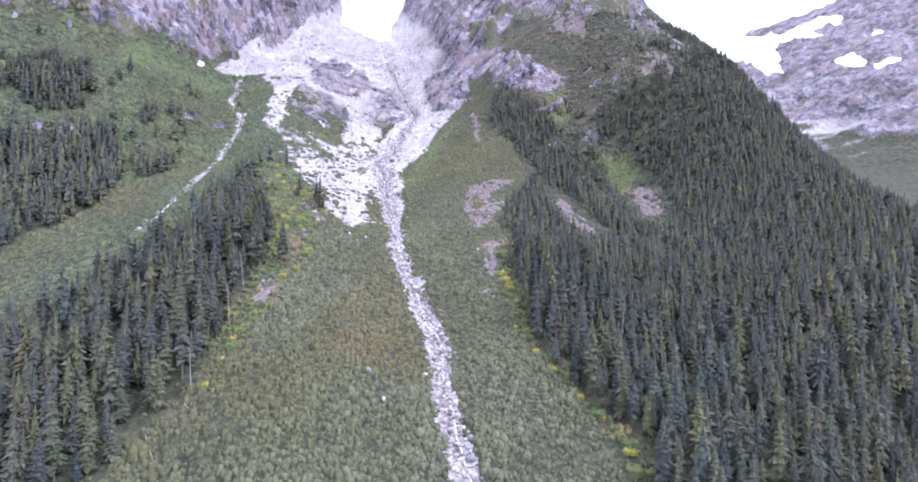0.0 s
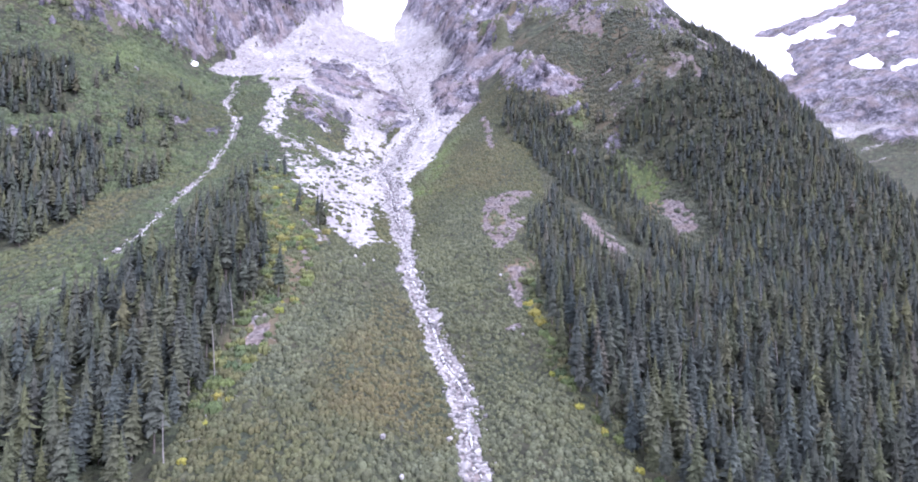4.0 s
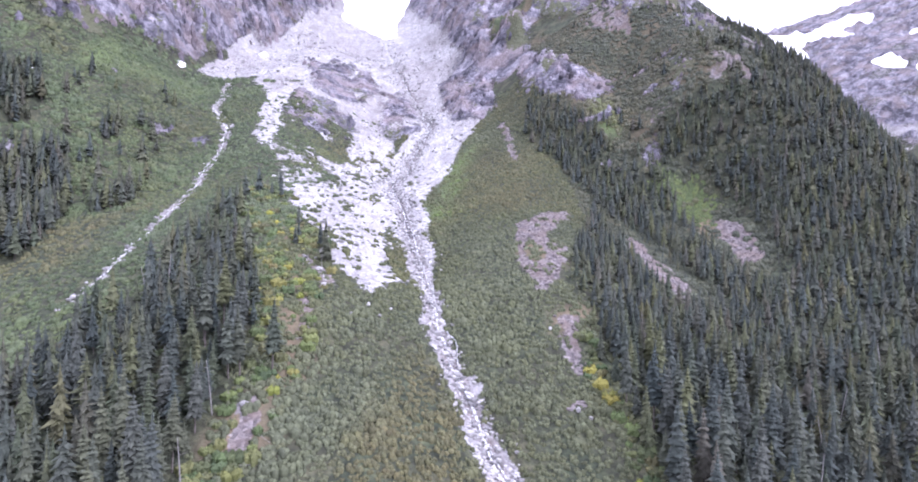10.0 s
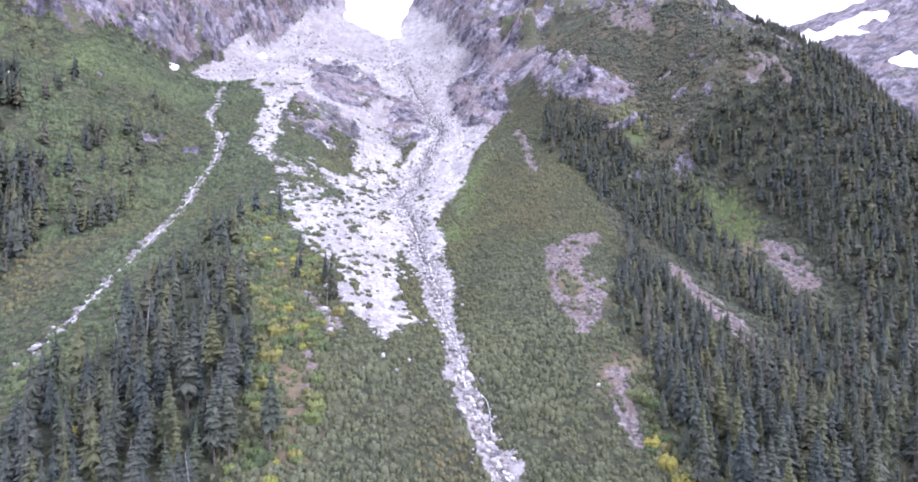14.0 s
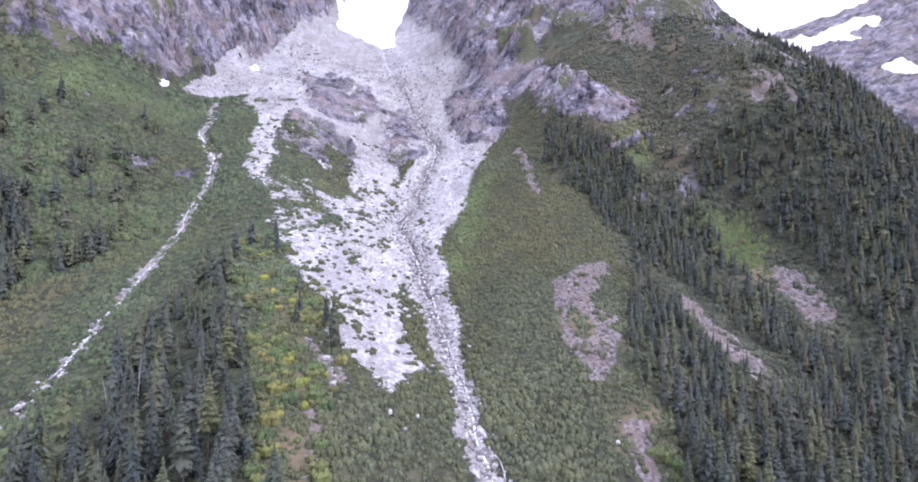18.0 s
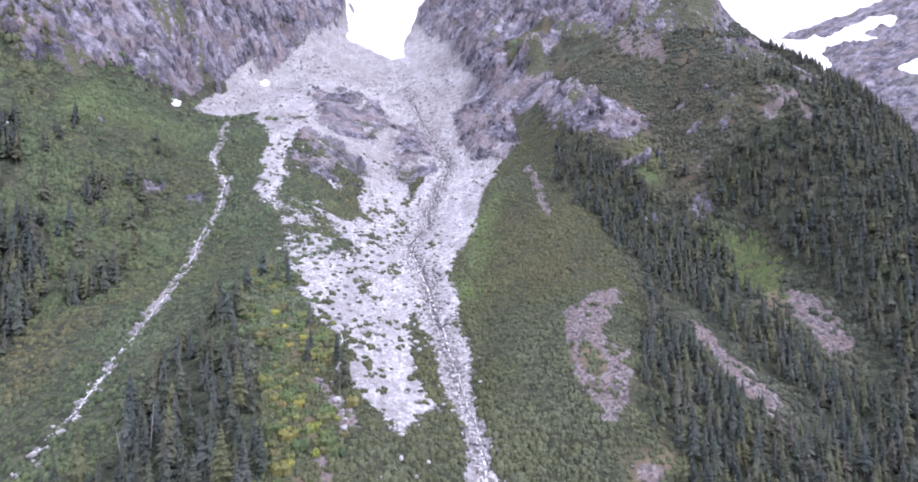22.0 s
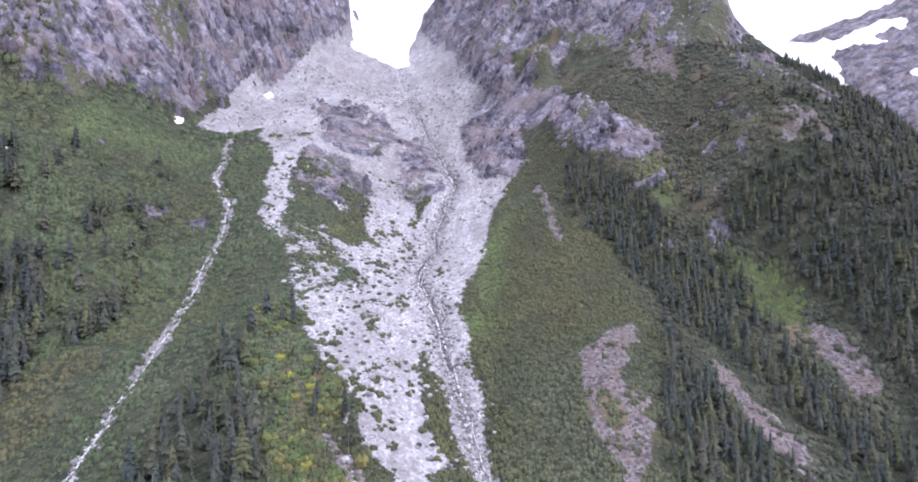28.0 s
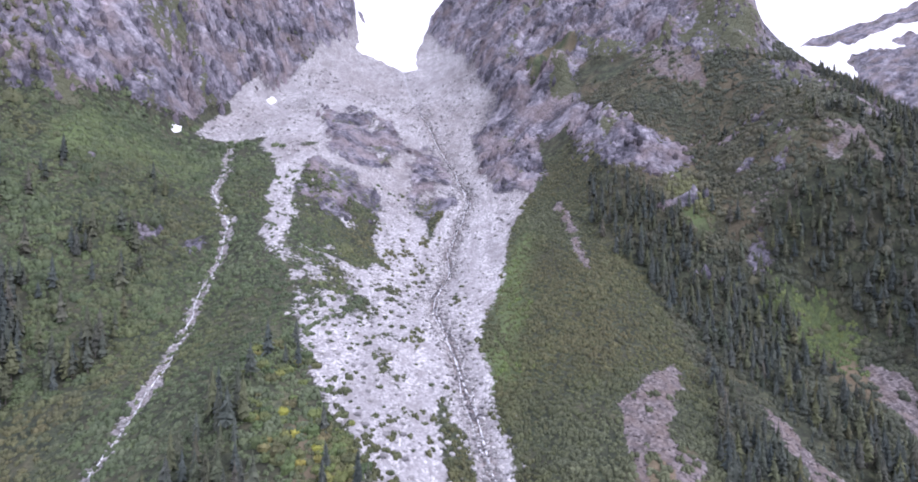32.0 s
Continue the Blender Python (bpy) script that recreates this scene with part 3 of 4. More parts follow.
def mesh_of(name, verts, faces, mat, smooth=False):
    """A mesh from arrays; all faces have the same number of corners."""
    verts, faces = np.asarray(verts, np.float32), np.asarray(faces, np.int32)
    me = bpy.data.meshes.new(name)
    me.vertices.add(len(verts))
    me.vertices.foreach_set("co", verts.ravel())
    k = faces.shape[1]
    me.loops.add(faces.size)
    me.loops.foreach_set("vertex_index", faces.ravel())
    me.polygons.add(len(faces))
    me.polygons.foreach_set("loop_start", np.arange(0, faces.size, k, dtype=np.int32))
    me.update(calc_edges=True)
    me.polygons.foreach_set("use_smooth", np.full(len(faces), smooth))
    if mat:
        me.materials.append(mat)
    return me


def paint(me, name, rgb):
    """A point attribute of three values that the material reads."""
    a = me.attributes.new(name, "FLOAT_COLOR", "POINT")
    a.data.foreach_set("color", np.c_[rgb, np.ones(len(rgb))].astype(np.float32).ravel())


def axis(stops):
    """Grid lines whose spacing changes from stretch to stretch: (from, to, step)."""
    return np.unique(np.concatenate([np.arange(a, b + 0.01, s) for a, b, s in stops]))


def laid(x, y):
    """Height of the finished ground sheet between its grid points."""
    i = np.clip(np.searchsorted(GX, x) - 1, 0, len(GX) - 2)
    j = np.clip(np.searchsorted(GY, y) - 1, 0, len(GY) - 2)
    u, v = (x - GX[i]) / (GX[i + 1] - GX[i]), (y - GY[j]) / (GY[j + 1] - GY[j])
    return (gz[j, i] * (1 - u) + gz[j, i + 1] * u) * (1 - v) + (gz[j + 1, i] * (1 - u) + gz[j + 1, i + 1] * u) * v


# ---- the ground: one sheet to the horizon ----
GX = axis([(-4600, -1400, 200), (-1400, -720, 40), (-720, -480, 8), (-480, 330, 3), (330, 480, 6), (480, 800, 10), (800, 1240, 10), (1240, 1600, 18), (1600, 4600, 200)])
GY = axis([(-4600, -600, 200), (-600, 100, 50), (100, 160, 10), (160, 860, 3), (860, 1240, 4), (1240, 1760, 10), (1760, 2000, 20), (2000, 4600, 200)])
gx, gy = np.meshgrid(GX, GY)
gz = height(np.clip(gx, -1400, 1800), np.clip(gy, -600, 2200))
gz = np.where(gy > 2200, gz - 0.25 * (gy - 2200), gz)
g_bare, g_rock, _, _ = covers(gx, gy)
# crags lean and jut a little
jut = g_rock * ((gx > -480) & (gx < 330) & (gy < 1240))
gxx = gx + jut * 2.0 * rough(gx, gy, 22, 2, 51)
gyy = gy + jut * 2.0 * rough(gx, gy, 22, 2, 55)
index = np.arange(gx.size).reshape(gx.shape)
quads = np.stack([index[:-1, :-1], index[:-1, 1:], index[1:, 1:], index[1:, :-1]], -1).reshape(-1, 4)
ground_mesh = mesh_of("ground", np.stack([gxx, gyy, gz], -1).reshape(-1, 3), quads, GROUND, True)
ledge_grass = inside(gx + 9 * rough(gx, gy, 16, 4, 66), gy + 9 * rough(gx, gy, 16, 4, 69), GRASS_LEDGE, 5)
wgx, wgy = gx + 4 * rough(gx, gy, 18, 3, 61), gy + 4 * rough(gx, gy, 18, 3, 62)
g_lush = np.maximum(any_of(wgx, wgy, BRIGHT_GREEN, 6), 0.3 * ledge_grass)
g_dry = np.maximum(any_of(wgx, wgy, DRY, 5), 0.8 * ledge_grass * np.clip(0.5 + rough(gx, gy, 14, 3, 63), 0, 1))
g_dry = np.maximum(g_dry, inside(wgx, wgy, OPEN_FACE, 8) * np.clip(0.2 + 0.5 * rough(gx, gy, 22, 4, 68), 0, 0.5))
g_pink = np.maximum.reduce([np.clip(2.2 * any_of(gx, gy, PINK_SCREE, 5), 0, 1), np.exp(-(away_from(gx, gy, STREAM) / 3.6) ** 2) * (gy < 900), 0.7 * np.exp(-(away_from(gx, gy, LEFT_STREAM) / 5) ** 2),
                            0.35 * (gy > 640) * (rough(gx, gy, 60, 3, 65) + 0.4).clip(0, 1)])
slope = np.hypot(*np.gradient(smooth_height(np.clip(gx, -1400, 1800), np.clip(gy, -600, 2200)), GY, GX))
g_rock = np.maximum(g_rock, (gy > 740) * ((gx < -330) | (gx > -60)) * np.clip((slope - 0.95) / 0.3, 0, 1))
g_rock = g_rock * (1 - ledge_grass)
g_moss = np.clip(0.75 * (rough(gx + 0.7 * gy, gy - 0.4 * gx, 30, 4, 67) + 0.2 + 0.3 * ((gx < -340) & (gy < 900)) + 0.3 * np.clip((-430 - gx) / 60, 0, 1) - 0.45 * np.clip(slope - 0.9, 0, 1)), 0, 1) * np.where(((gx > 20) & (gx < 420)) | (gx < -300), 1, 0.55) * (gx < 500) + 0.3 * inside(gx, gy, OPEN_FACE, 10) * (1 - any_of(gx, gy, ROCKS[5:6], 6))
g_lush = g_lush * np.clip(0.85 + 0.4 * rough(gx, gy, 15, 3, 64), 0, 1)
paint(ground_mesh, "cover", np.stack([g_bare, g_lush, g_rock], -1).reshape(-1, 3))
paint(ground_mesh, "cover_more", np.stack([g_dry, g_pink, g_moss], -1).reshape(-1, 3))
ground = tagged(new("ground", ground_mesh), "steep mountainside of scree, rock and green brush", "ground", kind="structure")



# ---- plants ----
def part(name, me, parent, label=""):
    ob = new(name, me)
    ob.parent = parent
    return tagged(ob, label)


def cone_shell(radii, heights, sides, bend=0.0):
    """A tapered stem as rings of points; returns points and triangles."""
    pts, tris = [], []
    for k, (r, h) in enumerate(zip(radii, heights)):
        for i in range(sides):
            a = 2 * math.pi * i / sides
            pts.append((r * math.cos(a) + bend * h * h, r * math.sin(a), h))
    for k in range(len(radii) - 1):
        for i in range(sides):
            a, b = k * sides + i, k * sides + (i + 1) % sides
            tris += [(a, b, b + sides), (a, b + sides, a + sides)]
    return np.array(pts), np.array(tris)


def skirts(rng, tiers, points, wide, bare):
    """Overlapping ragged skirts of needles round a stem one unit high."""
    pts, tris = [], []
    step = (0.97 - bare) / tiers
    for k in range(tiers):
        f = k / (tiers - 1)
        low, reach = bare + step * (k - 0.3), wide * (1 - 0.93 * f) ** 0.85 * (0.8 if k == 0 else 1)
        base, first, reach = len(pts), rng.uniform(0, 6.28), reach * rng.uniform(0.75, 1.2)
        low += step * rng.uniform(-0.35, 0.35)
        pts.append((rng.uniform(-0.008, 0.008), rng.uniform(-0.008, 0.008), min(1.02, low + step * rng.uniform(1.5, 2.0) + 0.02)))
        for i in range(points):
            a = first + 6.283 * (i + rng.uniform(-0.3, 0.3)) / points
            r = reach * (rng.uniform(0.85, 1.25) if i % 2 else rng.uniform(0.55, 0.9))
            pts.append((r * math.cos(a), r * math.sin(a), low - step * (rng.uniform(0.1, 0.6) if i % 2 else rng.uniform(-0.35, 0.1))))
        tris += [(base, base + 1 + i, base + 1 + (i + 1) % points) for i in range(points)]
    return pts, tris


def conifer_crown(rng, whorls, arms, wide, bare, sprays):
    """Drooping boughs in whorls round a stem one unit high, each a ragged fan of narrow sprays, over a dense core."""
    pts, tris = skirts(rng, *((12, 9) if sprays > 1 else (9, 7)), (0.75 if sprays > 1 else 0.9) * wide, bare)
    for k in range(whorls):
        f = min(max((k + rng.uniform(-0.3, 0.3)) / (whorls - 1), 0), 1)
        h = bare + (0.985 - bare) * f
        reach = wide * (1 - f) ** 0.8 * (0.55 + 0.45 * min(1, f * 5 + 0.35)) + 0.006
        n = max(3, round(arms * (1 - 0.45 * f)))
        first = rng.uniform(0, 6.28)
        for i in range(n):
            a = first + 6.283 * i / n + rng.uniform(-0.3, 0.3)
            r = reach * rng.uniform(0.7, 1.25)
            drop = r * rng.uniform(0.05, 0.8) * (1 - 0.5 * f)
            if sprays < 4:
                # narrow sprays that run out to points
                for turn, far in ((0, 1.1), (0.45, 0.8), (-0.45, 0.8))[:sprays]:
                    turn, far = turn + rng.uniform(-0.15, 0.15), far * r * rng.uniform(0.75, 1.2)
                    c, s = math.cos(a + turn), math.sin(a + turn)
                    thin, lift, k0 = (0.2 if sprays > 1 else 0.34) * r + 0.003, rng.uniform(-0.2, 0.2) * r, len(pts)
                    pts += [(0.25 * far * c - thin * s, 0.25 * far * s + thin * c, h - 0.2 * drop + lift), (0.25 * far * c + thin * s, 0.25 * far * s - thin * c, h - 0.2 * drop - lift), (far * c, far * s, h - drop * far / r)]
                    tris.append((k0, k0 + 1, k0 + 2))
                continue
            for turn, far, hang in ((0, 1.0, 0.0), (rng.uniform(0.3, 0.6), 0.78, 0.1), (-rng.uniform(0.3, 0.6), 0.78, 0.1), (rng.uniform(-0.3, 0.3), 0.6, 0.45)):
                far = r * far * rng.uniform(0.8, 1.15)
                c, s = math.cos(a + turn), math.sin(a + turn)
                thin = r * rng.uniform(0.16, 0.27) + 0.002
                low, fall = h - drop * far / r * (1 + hang) - hang * 0.5 * r, rng.uniform(-0.3, 0.3) * r
                k0 = len(pts)
                pts += [(0, 0, h + 0.008), (0.6 * far * c - thin * s, 0.6 * far * s + thin * c, h + 0.5 * (low - h) - 0.25 * thin + 0.2 * fall),
                        (0.6 * far * c + thin * s, 0.6 * far * s - thin * c, h + 0.5 * (low - h) - 0.25 * thin - 0.2 * fall), (far * c, far * s, low)]
                tris += [(k0, k0 + 1, k0 + 3), (k0, k0 + 3, k0 + 2)]
    tip = len(pts)
    pts += [(0.006, 0, 0.94), (-0.004, 0.005, 0.94), (-0.004, -0.005, 0.94), (0, 0, 1.02)]
    tris += [(tip, tip + 1, tip + 3), (tip + 1, tip + 2, tip + 3), (tip + 2, tip, tip + 3)]
    return np.array(pts), np.array(tris)


def joined(pts, tris, at, size, spin, tall=None, lean=None):
    """Copies of one shape, placed, scaled, spun and leaned to the slope, as one set of points and triangles."""
    n, k = len(at), len(pts)
    c, s = np.cos(spin)[:, None], np.sin(spin)[:, None]
    px, py, pz = pts.T
    wide = size[:, None]
    high = (size if tall is None else tall)[:, None]
    out = np.stack([at[:, :1] + wide * (c * px - s * py), at[:, 1:2] + wide * (s * px + c * py), at[:, 2:] + high * pz], -1)
    if lean is not None:
        out[..., 2] += lean[0][:, None] * (out[..., 0] - at[:, :1]) + lean[1][:, None] * (out[..., 1] - at[:, 1:2])
    return out.reshape(-1, 3), (tris[None] + (np.arange(n) * k)[:, None, None]).reshape(-1, 3)


def slope_at(p):
    """How the ground rises along x and y at each place."""
    x, y = p[:, 0], p[:, 1]
    return np.clip((laid(x + 3, y) - laid(x - 3, y)) / 6, -1.6, 1.6), np.clip((laid(x, y + 3) - laid(x, y - 3)) / 6, -1.6, 1.6)


def stuff(name, sets, mat, label, category, hues=None, smooth=False):
    """Many small pieces as one object; sets are (points, triangles) and hues one row a point."""
    verts, faces, at = [], [], 0
    for v, f in sets:
        verts.append(v)
        faces.append(f + at)
        at += len(v)
    me = mesh_of(name, np.concatenate(verts), np.concatenate(faces), mat, smooth)
    if hues is not None:
        paint(me, "hue", np.concatenate(hues))
    return tagged(new(name, me), label, category, kind="stuff")


def sown(rng, box, gap, chance):
    """Places on a jittered grid within (x0, y0, x1, y1), kept by chance(x, y)."""
    x, y = np.meshgrid(np.arange(box[0], box[2], gap), np.arange(box[1], box[3], gap))
    x = (x + rng.uniform(-0.5, 0.5, x.shape) * gap).ravel()
    y = (y + rng.uniform(-0.5, 0.5, y.shape) * gap).ravel()
    keep = rng.uniform(0, 1, x.shape) < chance(x, y)
    x, y = x[keep], y[keep]
    return np.stack([x, y, height(x, y)], -1)


CLEARING_GREEN = [(128, 548), (140, 556), (166, 540), (170, 512), (155, 495), (146, 505), (130, 530)]


def wood_chance(x, y):
    bare, rock, _, z = covers(x, y)
    wx, wy = x + 3 * rough(x, y, 14, 2, 71), y + 3 * rough(x, y, 14, 2, 72)
    rib = inside(wx, wy, LEFT_RIB_WOOD, 2) * np.where(y > 390, 0.7, 0.95)
    right = inside(wx, wy, RIGHT_WOOD, 4) * (1 - any_of(wx, wy, CLEARINGS, 3))
    thin = np.clip(1.15 - 0.6 * np.clip((z - 250) / 150, 0, 1) + 0.6 * rough(x, y, 40, 3, 73) + 0.7 * np.clip((x - 130) / 50, 0, 1), np.where(z < 260, 0.8, 0.45), 1)
    right = right * (1 - inside(wx, wy, OPEN_FACE, 6) * (1 - np.clip(0.12 + 0.7 * rough(x, y, 26, 3, 76), 0.03, 0.6))) * (1 - 0.8 * inside(wx, wy, LUSH_GLADE, 4))
    left = any_of(wx, wy, LEFT_WOODS, 3)
    left = np.maximum(left, 0.13 * inside(x, y, RIB_EDGE, 3) * (y > 290))
    lone = 0.05 * ((x < -270) & (y > 420) & (y < 690)) + 0.06 * ((x > 50) & (x < 240) & (y > 640) & (y < 770))
    return np.maximum.reduce([rib, right * thin, left, lone]) * (1 - 0.85 * rock) * (1 - np.clip(bare * 1.2, 0, 1))


rng = np.random.default_rng(5)
places = np.concatenate([sown(rng, (-460, 280, -250, 570), 9.0, lambda x, y: 0.6 * any_of(x, y, LEFT_WOODS, 3)), sown(rng, (-460, 120, 20, 620), 6.1, wood_chance), sown(rng, (20, 120, 330, 330), 6.1, wood_chance), sown(rng, (20, 330, 330, 780), 5.2, wood_chance), sown(rng, (330, 150, 560, 700), 8.0, wood_chance)])
tall = rng.uniform(11, 22, len(places)) * (1 + 0.22 * np.clip((360 - places[:, 1]) / 100, 0, 1) * (places[:, 0] > -230)) * np.where((places[:, 0] > 20) & (places[:, 1] > 330), 0.85, 1) * np.where(places[:, 2] > 300, 0.85, 1) * np.where(places[:, 2] > 370, 0.75, 1)
low_strip = np.minimum(away_from(places[:, 0], places[:, 1], [(84, 470), (88, 440), (98, 396)]), away_from(places[:, 0], places[:, 1], [(158, 500), (160, 470), (156, 432)]))
tall = tall * np.where(low_strip < 13, 0.3, np.where(low_strip < 20, 0.6, 1)) * np.where(places[:, 0] < -240, 1.15, 1)
tall = np.where(rng.uniform(0, 1, len(places)) < 0.12, tall * 0.55, tall)
near = ((places[:, 0] > -132) & (places[:, 0] < -60) & (places[:, 1] > 165) & (places[:, 1] < 400)) | (
    (places[:, 0] > 20) & (places[:, 0] < 100) & (places[:, 1] > 170) & (places[:, 1] < 345))
order = np.flatnonzero(near)
order = order[np.argsort(np.abs(np.where(places[order, 0] < 0, -105 - places[order, 0], places[order, 0] - 45)))][:300]
near[:] = False
near[order] = True

# the nearest conifers, each with its trunk and crown
kinds = []
for k in range(7):
    r = random.Random(40 + k)
    high, wide = (24, 21, 27, 19, 25, 16, 26)[k], (0.17, 0.185, 0.155, 0.2, 0.165, 0.22, 0.16)[k]
    cp, ct = conifer_crown(r, 18 + k % 3, 8, wide, (0.12, 0.2, 0.28, 0.08, 0.34, 0.06, 0.18)[k], 4)
    tp, tt = cone_shell([0.014, 0.011, 0.007, 0.002], [-0.06, 0.25, 0.6, 0.97], 7)
    crown = mesh_of("crown", cp * high, ct, NEEDLES)
    trunk = mesh_of("trunk", tp * high, tt, BARK)
    tree = tagged(new("conifer"), ("tall dark green spruce with drooping boughs", "broad dark green fir among other conifers", "slender spruce with a bare lower trunk",
                                   "young dense fir at the edge of the wood", "spruce with a long bare grey trunk", "low bushy fir beside the brush",
                                   "tall narrow spruce with ragged boughs")[k], "tree", "conifers at the edges of the brush")
    part("trunk", trunk, tree)
    part("crown", crown, tree)
    kinds.append((tree, high))
used = [0] * 7
for k, i in enumerate(order):
    which = k % 7
    tree, high = kinds[which]
    at = pose(*places[i], rng.uniform(-2, 2), rng.uniform(-2, 2), rng.uniform(0, 360))
    size = max(0.6, tall[i] / 21) * (0.85 if which == 5 else 1)
    if used[which]:
        copy_thing(tree, at).scale = (size, size, size)
    else:
        tree.matrix_basis = at
        tree.scale = (size, size, size)
    used[which] += 1

# the woods behind them, coarser with distance
far_sets, far_hues, stem_sets = [], [], []
middle = ~near & (places[:, 1] < 330) & (places[:, 0] > -230) & (places[:, 0] < 200) & (places[:, 1] > 150)
for k in range(12):
    r = random.Random(80 + k)
    wide, bare = (0.195, 0.175, 0.225, 0.165, 0.205, 0.185)[k % 6], (0.1, 0.2, 0.06, 0.16, 0.26, 0.12)[k % 6]
    if k < 6:
        cp, ct = conifer_crown(r, 9, 6, wide, bare, 1)
        pick = np.flatnonzero(~near & ~middle)[k::6]
    else:
        cp, ct = conifer_crown(r, 14, 7, wide, bare, 3)
        pick = np.flatnonzero(middle)[k - 6::6]
    v, f = joined(cp, ct, places[pick], tall[pick], rng.uniform(0, 6.28, len(pick)))
    far_sets.append((v, f))
    tint = np.stack([rng.uniform(0, 1, len(pick)), np.clip(rng.uniform(-3, 0.6, len(pick)), 0, 1) * 0.6 + 0.12 * np.clip(rough(places[pick, 0], places[pick, 1], 90, 2, 75), 0, 1) * (places[pick, 0] > 120),
                     np.clip(rng.uniform(-1.6, 0.35, len(pick)), 0, 1)], -1)
    far_hues.append(np.repeat(tint, len(cp), 0))
    tp, tt = cone_shell([0.013, 0.004], [-0.05, 0.85], 4)
    stem_sets.append(joined(tp, tt, places[pick], tall[pick], rng.uniform(0, 6.28, len(pick))))
stuff("conifer_forest", far_sets, NEEDLES, "dense dark green conifer forest on the slopes", "forest", far_hues)
stuff("forest_trunks", stem_sets, BARK, "grey-brown trunks standing in the conifer forest", "trunks")


def shrub_shape(r, leaves, flat, fine):
    """A bush of a few leafy lumps, with small sprays that break its outline."""
    pts, tris, lumps = [], [], 3 if leaves < 20 else 6
    for n in range(lumps):
        turn, off = 6.283 * (n + r.uniform(-0.25, 0.25)) / lumps, r.uniform(0.42, 0.68)
        cx, cy, wide, top = off * math.cos(turn), off * math.sin(turn), r.uniform(0.5, 0.74), r.uniform(0.6, 1.05)
        base = len(pts)
        for up, w in ((-0.3, 0.9), (0.5, 0.86)):
            for i in range(5):
                a, d = 6.283 * (i + r.uniform(-0.3, 0.3)) / 5, wide * w * r.uniform(0.8, 1.15)
                pts.append((cx + d * math.cos(a), cy + d * math.sin(a), flat * top * up * r.uniform(0.85, 1.15)))
        pts.append((cx + r.uniform(-0.1, 0.1), cy + r.uniform(-0.1, 0.1), flat * top))
        for i in range(5):
            j = (i + 1) % 5
            tris += [(base + i, base + j, base + 5 + j), (base + i, base + 5 + j, base + 5 + i), (base + 5 + i, base + 5 + j, base + 10)]
        for k in range(max(2, leaves // lumps - 1)):
            a, up = r.uniform(0, 6.28), r.uniform(0.3, 1.0)
            d = wide * math.sqrt(1 - up * up) * r.uniform(0.9, 1.1)
            p = Vector((cx + d * math.cos(a), cy + d * math.sin(a), flat * top * up * r.uniform(0.9, 1.1)))
            out = Vector((d * math.cos(a), d * math.sin(a), up + 0.4)).normalized()
            side = out.cross(Vector((r.uniform(-1, 1), r.uniform(-1, 1), r.uniform(-1, 1)))).normalized()
            w, first = fine * r.uniform(0.6, 1.2), len(pts)
            tip = p + out * r.uniform(0.1, 0.3) + out.cross(side) * r.uniform(0.1, 0.25)
            pts += [tuple(p + side * w), tuple(p - side * w), tuple(tip)]
            tris.append((first, first + 1, first + 2))
    return np.array(pts), np.array(tris)


def brush_chance(x, y):
    bare, rock, _, z = covers(x, y)
    wood = np.maximum.reduce([inside(x, y, LEFT_RIB_WOOD, 2) * (y < 400), 0.75 * inside(x, y, RIGHT_WOOD, 4) * (1 - any_of(x, y, CLEARINGS + [OPEN_FACE, LUSH_GLADE], 5)), any_of(x, y, LEFT_WOODS, 3)])
    sparse = np.clip(0.5 * (rough(x, y, 16, 3, 81) - 0.05), 0, 0.35) * (away_from(x, y, STREAM) > 11) * (x < -45 - 0.12 * (y - 380)) * (y < 800)
    lawn = any_of(x, y, BRIGHT_GREEN[:1], 3)
    ledge = np.where((x > 50) & (y > 520), np.clip(0.95 + 0.8 * rough(x, y, 22, 3, 82), 0.25, 1), 1)
    fringe = np.where(x < -45 - 0.12 * (y - 380), 0.9 * np.clip(1.15 - inside(x, y, SCREE, 20), 0, 1) * np.clip(0.35 + rough(x, y, 12, 3, 84), 0, 1), 0)
    rock = np.where((x > -240) & (x < -60) & (y < 880), 0.82 * rock, rock)
    fringe = np.maximum(fringe, any_of(x, y, PINK_SCREE, 3) * np.clip(1.2 * (rough(x, y, 9, 3, 89) - 0.3), 0, 0.5))
    rock = np.maximum(rock, 0.5 * any_of(x + 3 * rough(x, y, 10, 2, 95), y, DRY, 3))
    stony = np.maximum(sparse, fringe) * (away_from(x, y, STREAM) > 9) * (bare > 0.3)
    return ledge * np.clip((1 - 1.3 * bare) * (1 - rock) * (1 - 0.92 * wood) * (1 - 0.35 * lawn) * (1 - 0.9 * inside(x, y, CLEARING_GREEN, 4)), stony * (1 - rock), 1)


def fresh_of(p):
    """How fresh and bright the growth is at each place."""
    wx, wy = p[:, 0] + 7 * rough(p[:, 0], p[:, 1], 14, 3, 92), p[:, 1] + 7 * rough(p[:, 0], p[:, 1], 14, 3, 93)
    return any_of(wx, wy, BRIGHT_GREEN, 9) * np.where(p[:, 0] < -250, np.clip(0.3 + 0.4 * rough(p[:, 0], p[:, 1], 25, 3, 94), 0, 0.8), 1)


